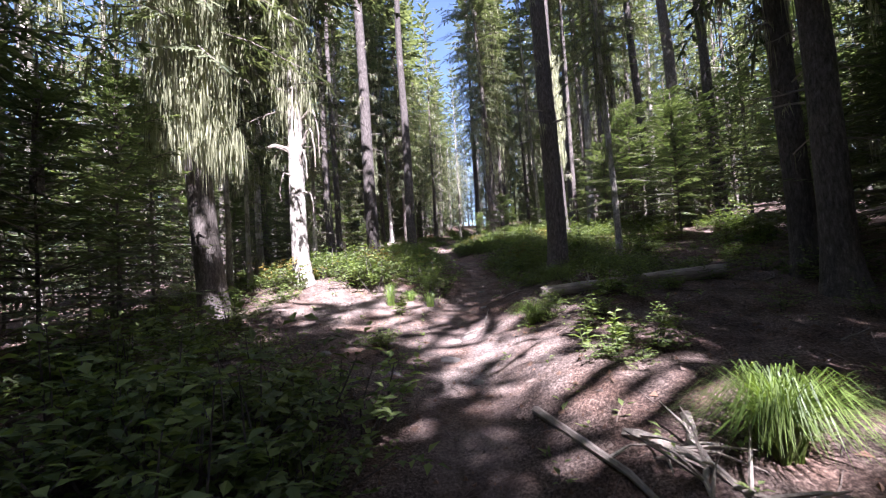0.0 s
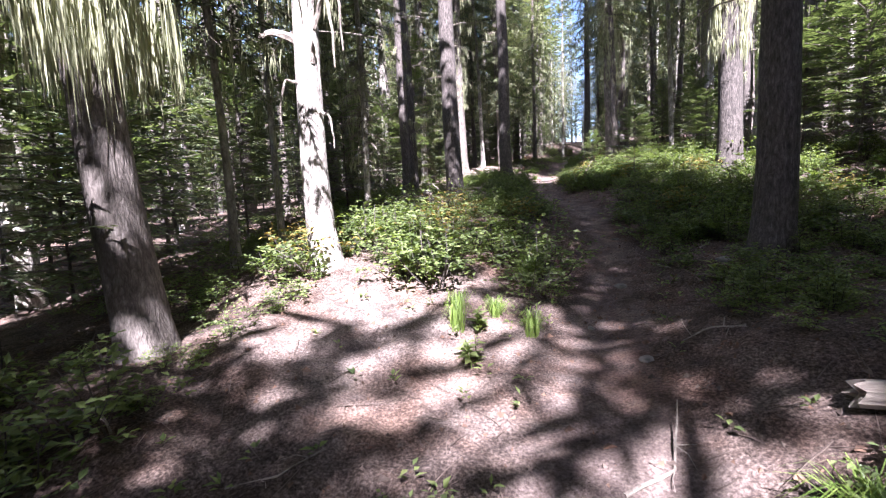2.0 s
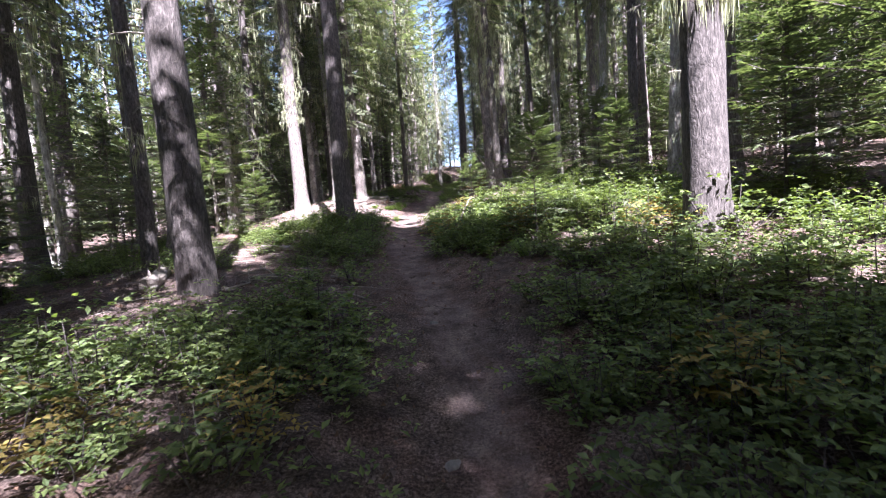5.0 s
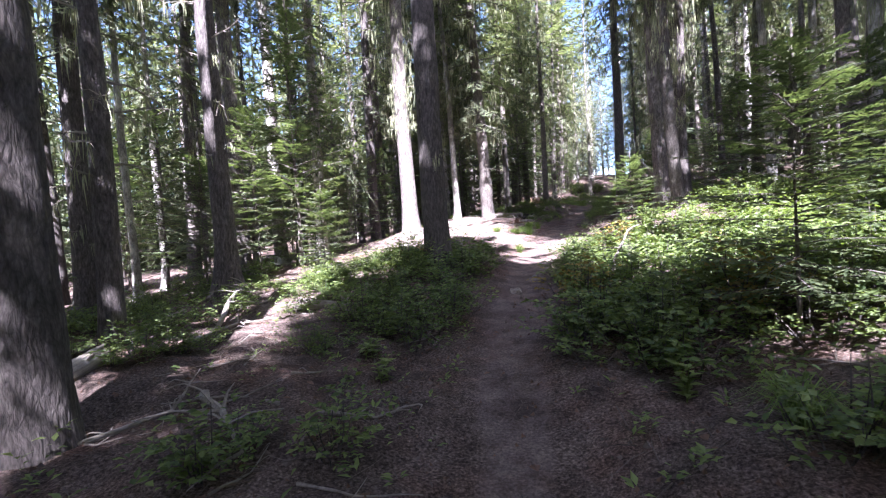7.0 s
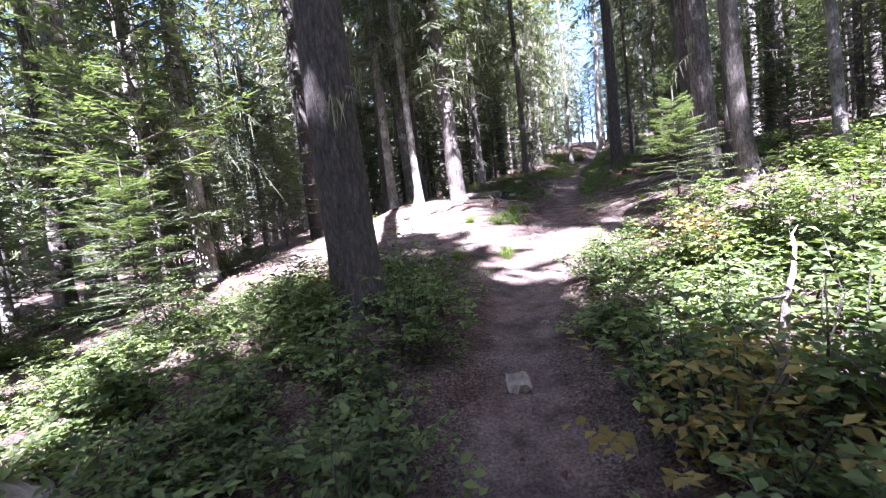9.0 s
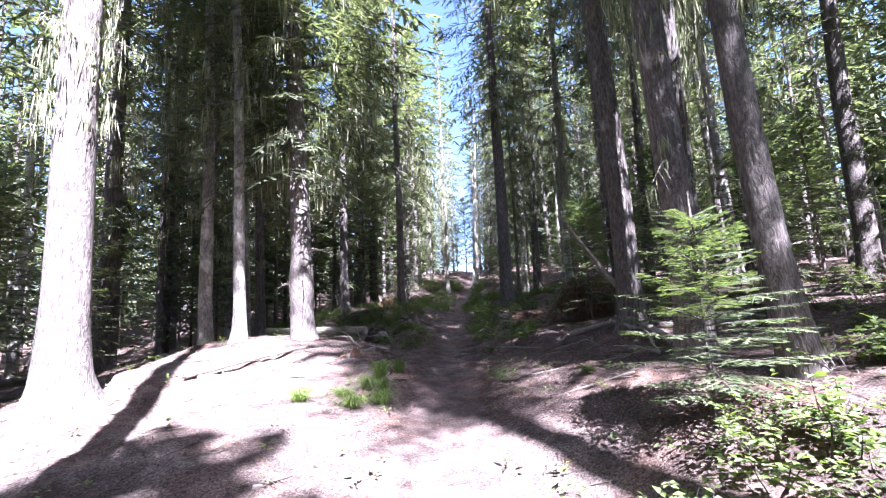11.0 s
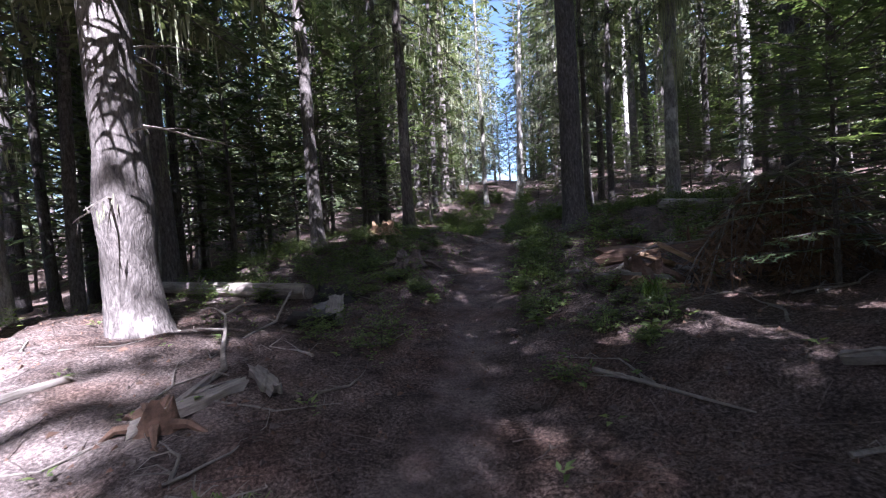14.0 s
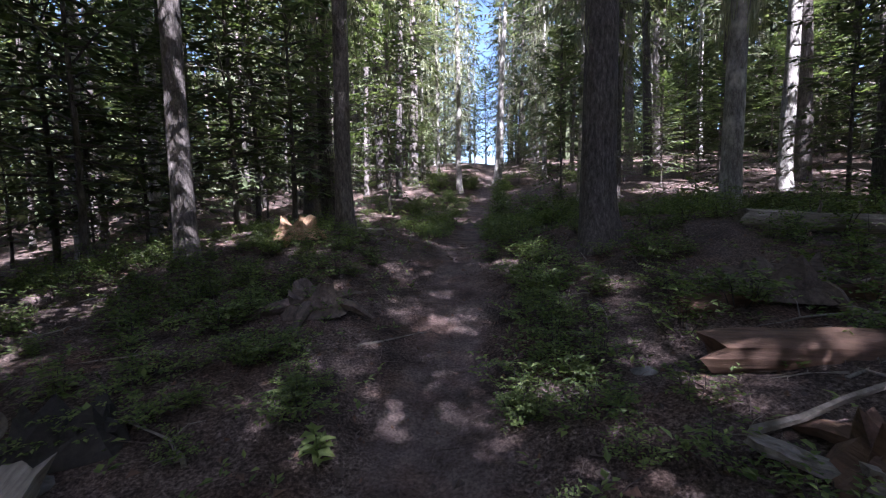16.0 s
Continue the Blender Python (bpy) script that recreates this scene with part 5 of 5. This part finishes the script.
slab("flat_stone", 0.03, 18.55, 0.2, 0.16, 0.05, 10, 3, DEAD, 9, "flat pale stone lying on the trail")
rb = random.Random(88)
for k in range(170):
    yb = rb.uniform(3, 34) if k < 50 else (rb.uniform(13.4, 17.5) if k < 72 else rb.uniform(23.5, 28.5) if k < 100 else rb.uniform(23, 34) if k < 150 else rb.uniform(4, 11))
    xb = float(trail_x(yb)) + ((rb.choice((-1, 1)) if k < 50 or 80 < k < 150 else 1 if k >= 150 else -1) * rb.uniform(0.7, 3.6))
    an, lb = rb.uniform(0, 3.14), rb.uniform(0.25, 0.8)
    fallen_branch([(xb, yb), (xb + 0.5 * lb * math.cos(an), yb + 0.5 * lb * math.sin(an)), (xb + lb * math.cos(an + 0.3), yb + lb * math.sin(an + 0.3))], rb.uniform(0.006, 0.014), 100 + k, twigs=3)

stump("rotten_stump", -2.55, 4.2, 0.24, 0.35, DEAD, 1, "weathered grey broken stump with twisted roots", 6, 0.35, 0.7)
stump("rotten_stump", -0.95, 26.6, 0.11, 0.2, ROTTEN, 2, "splintered weathered stump with short spreading roots", 6, 0.26, 0.9)
stump("charred_stump", -0.82, 29.5, 0.19, 0.22, CHAR, 3, "blackened charred stump beside a sawn log", 3, 0.12, 0.5)
stump("rotten_stump", -0.12, 31.2, 0.22, 0.26, DUFF, 4, "mossy grey stump beside the trail", 5, 0.45, 0.5)
stump("rotten_stump", -0.85, 33.3, 0.24, 0.3, FRESH, 5, "crumbling orange-red rotten stump", 4, 0.2, 0.6)
stump("rotten_stump", 2.45, 28.75, 0.2, 0.3, ROTTEN, 6, "shattered reddish stump with pale splinters", 6, 0.3, 0.9)
stump("rotten_stump", 3.3, 30.5, 0.27, 0.3, DUFF, 7, "old dark stump among undergrowth", 4, 0.3, 0.5)
slab("wood_slab", -0.62, 28.85, 0.62, 0.18, 0.09, 12, 14, DEAD, 1, "split pale grey slab of wood", 0.05)
slab("wood_slab", -0.56, 27.05, 0.42, 0.1, 0.06, 40, 6, DEAD, 2, "short split piece of bleached wood")
slab("wood_slab", 2.35, 28.25, 0.36, 0.09, 0.04, 75, 2, DEAD, 3, "thin grey-blue board lying on litter")
slab("wood_slab", 2.4, 28.7, 0.4, 0.12, 0.06, -30, 14, FRESH, 4, "broken orange piece of heartwood", 0.04)
slab("wood_slab", 2.2, 28.95, 0.3, 0.1, 0.05, 50, 10, DEAD, 5, "broken pale splinter of wood", 0.03)
for k, (x, y, L, w, yaw, tilt, up) in enumerate([(2.42, 28.6, 0.45, 0.13, 65, 8, 0.05), (2.62, 28.75, 0.38, 0.1, 100, 20, 0.1), (2.3, 28.5, 0.3, 0.08, 20, -6, 0.02), (2.75, 28.5, 0.34, 0.1, 130, 14, 0.06), (2.55, 28.35, 0.26, 0.07, 80, 4, 0.0), (2.85, 28.85, 0.4, 0.09, 60, 30, 0.12)]):
    slab("wood_slab", x, y, L, w, 0.045, yaw, tilt, FRESH if k % 3 else DEAD, 20 + k, "splintered shard of pale orange rotten wood", up)
slab("wood_slab", -0.85, 26.75, 0.55, 0.12, 0.07, -35, 5, DEAD, 30, "bleached split piece of root wood")
slab("wood_slab", -0.1, 34.5, 0.5, 0.16, 0.1, 70, 4, DEAD, 6, "pale split chunk of wood", 0.03)
slab("wood_slab", -0.75, 28.5, 0.4, 0.2, 0.12, 75, 3, CHAR, 7, "charred black chunk of wood", 0.02)
slab("wood_slab", -0.8, 29.0, 0.3, 0.2, 0.08, -10, 5, STONE, 8, "flat pale weathered slab", 0.0)


def dead_bough(x, y, az, L, height, seed):
    """A dead arching conifer limb with rust-brown sprays that hang down."""
    rng = random.Random(seed)
    root = new("dead_bough")
    root.location = (x, y, zat(x, y))
    tagged(root, "arching dead conifer bough with hanging rust-brown twigs", "branch", "dead boughs")
    pts = []
    for k in range(8):
        t = k / 7
        pts.append(Vector((math.cos(az) * L * t, math.sin(az) * L * t, height * math.sin(0.35 + 2.3 * t) + 0.02)))
    s = Shape()
    s.tube(pts, [0.03 * (1 - 0.8 * k / 7) for k in range(8)], 6)
    part("limb", s.mesh("limb", DEAD), root)
    s, w = Shape(), Shape()
    for k in range(1, 8):
        for _ in range(6):
            a = az + rng.choice((-1, 1)) * rng.uniform(0.4, 1.7)
            frond(s, w, pts[k], a, rng.uniform(-1.3, -0.5), rng.uniform(0.25, 0.6), 0.5, rng, 6, 1, 0.008)
    part("dead_sprays", s.mesh("dead_sprays", RUST), root)["kind"] = "stuff"
    part("twig_wood", w.mesh("twig_wood", DEAD), root)["kind"] = "stuff"


dead_bough(4.4, 28.5, 3.3, 1.2, 0.85, 1)
dead_bough(4.5, 28.9, 3.0, 1.1, 0.6, 2)
dead_bough(4.1, 28.1, 3.2, 0.8, 0.45, 3)
dead_bough(3.6, 27.9, 2.7, 0.8, 0.8, 5)


# ---- stones and litter ----
def stone(x, y, r, seed, label="rounded grey-brown stone half sunk in the trail"):
    rng = random.Random(seed)
    bm = bmesh.new()
    bmesh.ops.create_icosphere(bm, subdivisions=2, radius=r)
    kx, ky = rng.uniform(0.8, 1.4), rng.uniform(0.7, 1.1)
    for v in bm.verts:
        n = 1 + 0.28 * noise.noise(v.co * (1.6 / r) + Vector((seed * 3.1, 0, 0)))
        v.co = Vector((v.co.x * kx * n, v.co.y * ky * n, v.co.z * 0.62 * n))
    me = bpy.data.meshes.new("stone")
    bm.to_mesh(me)
    bm.free()
    me.materials.append(STONE)
    me.polygons.foreach_set("use_smooth", [True] * len(me.polygons))
    ob = new("stone", me)
    ob.location = (x, y, zat(x, y) - 0.3 * r)
    ob.rotation_euler = (0, 0, rng.uniform(0, 6.28))
    tagged(ob, label, "stone", "stones")


for k, (x, y, r) in enumerate([(0.05, 4.62, 0.1), (0.12, 5.2, 0.09), (0.32, 5.3, 0.08), (0.72, 8.38, 0.09), (-1.27, 8.2, 0.08), (0.3, 3.9, 0.07), (-0.45, 4.1, 0.06), (-0.76, 29.2, 0.1), (1.0, 10.6, 0.07),
                               (0.6, 11.2, 0.05), (0.2, 12.9, 0.045), (0.55, 13.2, 0.05), (-1.2, 4.6, 0.07), (0.6, 6.6, 0.06), (0.2, 19.6, 0.05), (0.3, 7.3, 0.05), (2.1, 29.9, 0.1), (1.75, 8.5, 0.08), (1.95, 8.2, 0.06)]):
    stone(x, y, r, k)


def litter():
    """Twigs, bark chips and cones strewn over the soil."""
    rng = random.Random(55)
    s, c, q = Shape(), Shape(), Shape()
    for i in range(34000):
        y = rng.uniform(0.8, 36)
        d = rng.choice((-1, 1)) * rng.random() ** 1.4 * 5.0
        if abs(d) < 0.35 and rng.random() < 0.75:
            continue
        x = float(np.interp(y, TRAIL_Y, TRAIL_X)) + d
        p = Vector((x, y, 0))
        an = rng.uniform(0, 6.28)
        if i % 3 == 0:
            L = rng.uniform(0.06, 0.34) * (0.5 if abs(d) < 0.6 else 1)
            e = p + Vector((math.cos(an), math.sin(an), 0)) * L
            r = rng.uniform(0.0015, 0.005)
            p.z, e.z = zat(p.x, p.y) + r, zat(e.x, e.y) + r + rng.uniform(0, 0.03)
            m = p.lerp(e, 0.5) + vrand(rng, 0.012)
            s.tube([p, m, e], [r, r * 0.8, r * 0.4], 3, closed=False)
        else:
            z = zat(x, y)
            w = rng.uniform(0.006, 0.022) * rng.choice((1, 1, 1, 1.8))
            h = rng.uniform(0.006, 0.025)
            a = [Vector((x + w * math.cos(an + k * 2.1) * rng.uniform(0.6, 1.6), y + w * math.sin(an + k * 2.1) * rng.uniform(0.6, 1.6), z - 0.003)) for k in range(3)]
            t = Vector((x + rng.uniform(-w, w) * 0.6, y + rng.uniform(-w, w) * 0.6, z + h))
            o = c if i % 3 == 1 else q
            for k in range(3):
                o.tri(a[k], a[(k + 1) % 3], t)
    tagged(new("twig_litter", s.mesh("twig_litter", DUFF)), "fine grey twigs strewn over the soil", "litter", kind="stuff")
    tagged(new("bark_litter", c.mesh("bark_litter", ROTTEN)), "reddish bark chips and cones on the soil", "litter", kind="stuff")
    tagged(new("chip_litter", q.mesh("chip_litter", DUFF)), "pale wood chips and dry leaves on the soil", "litter", kind="stuff")


litter()
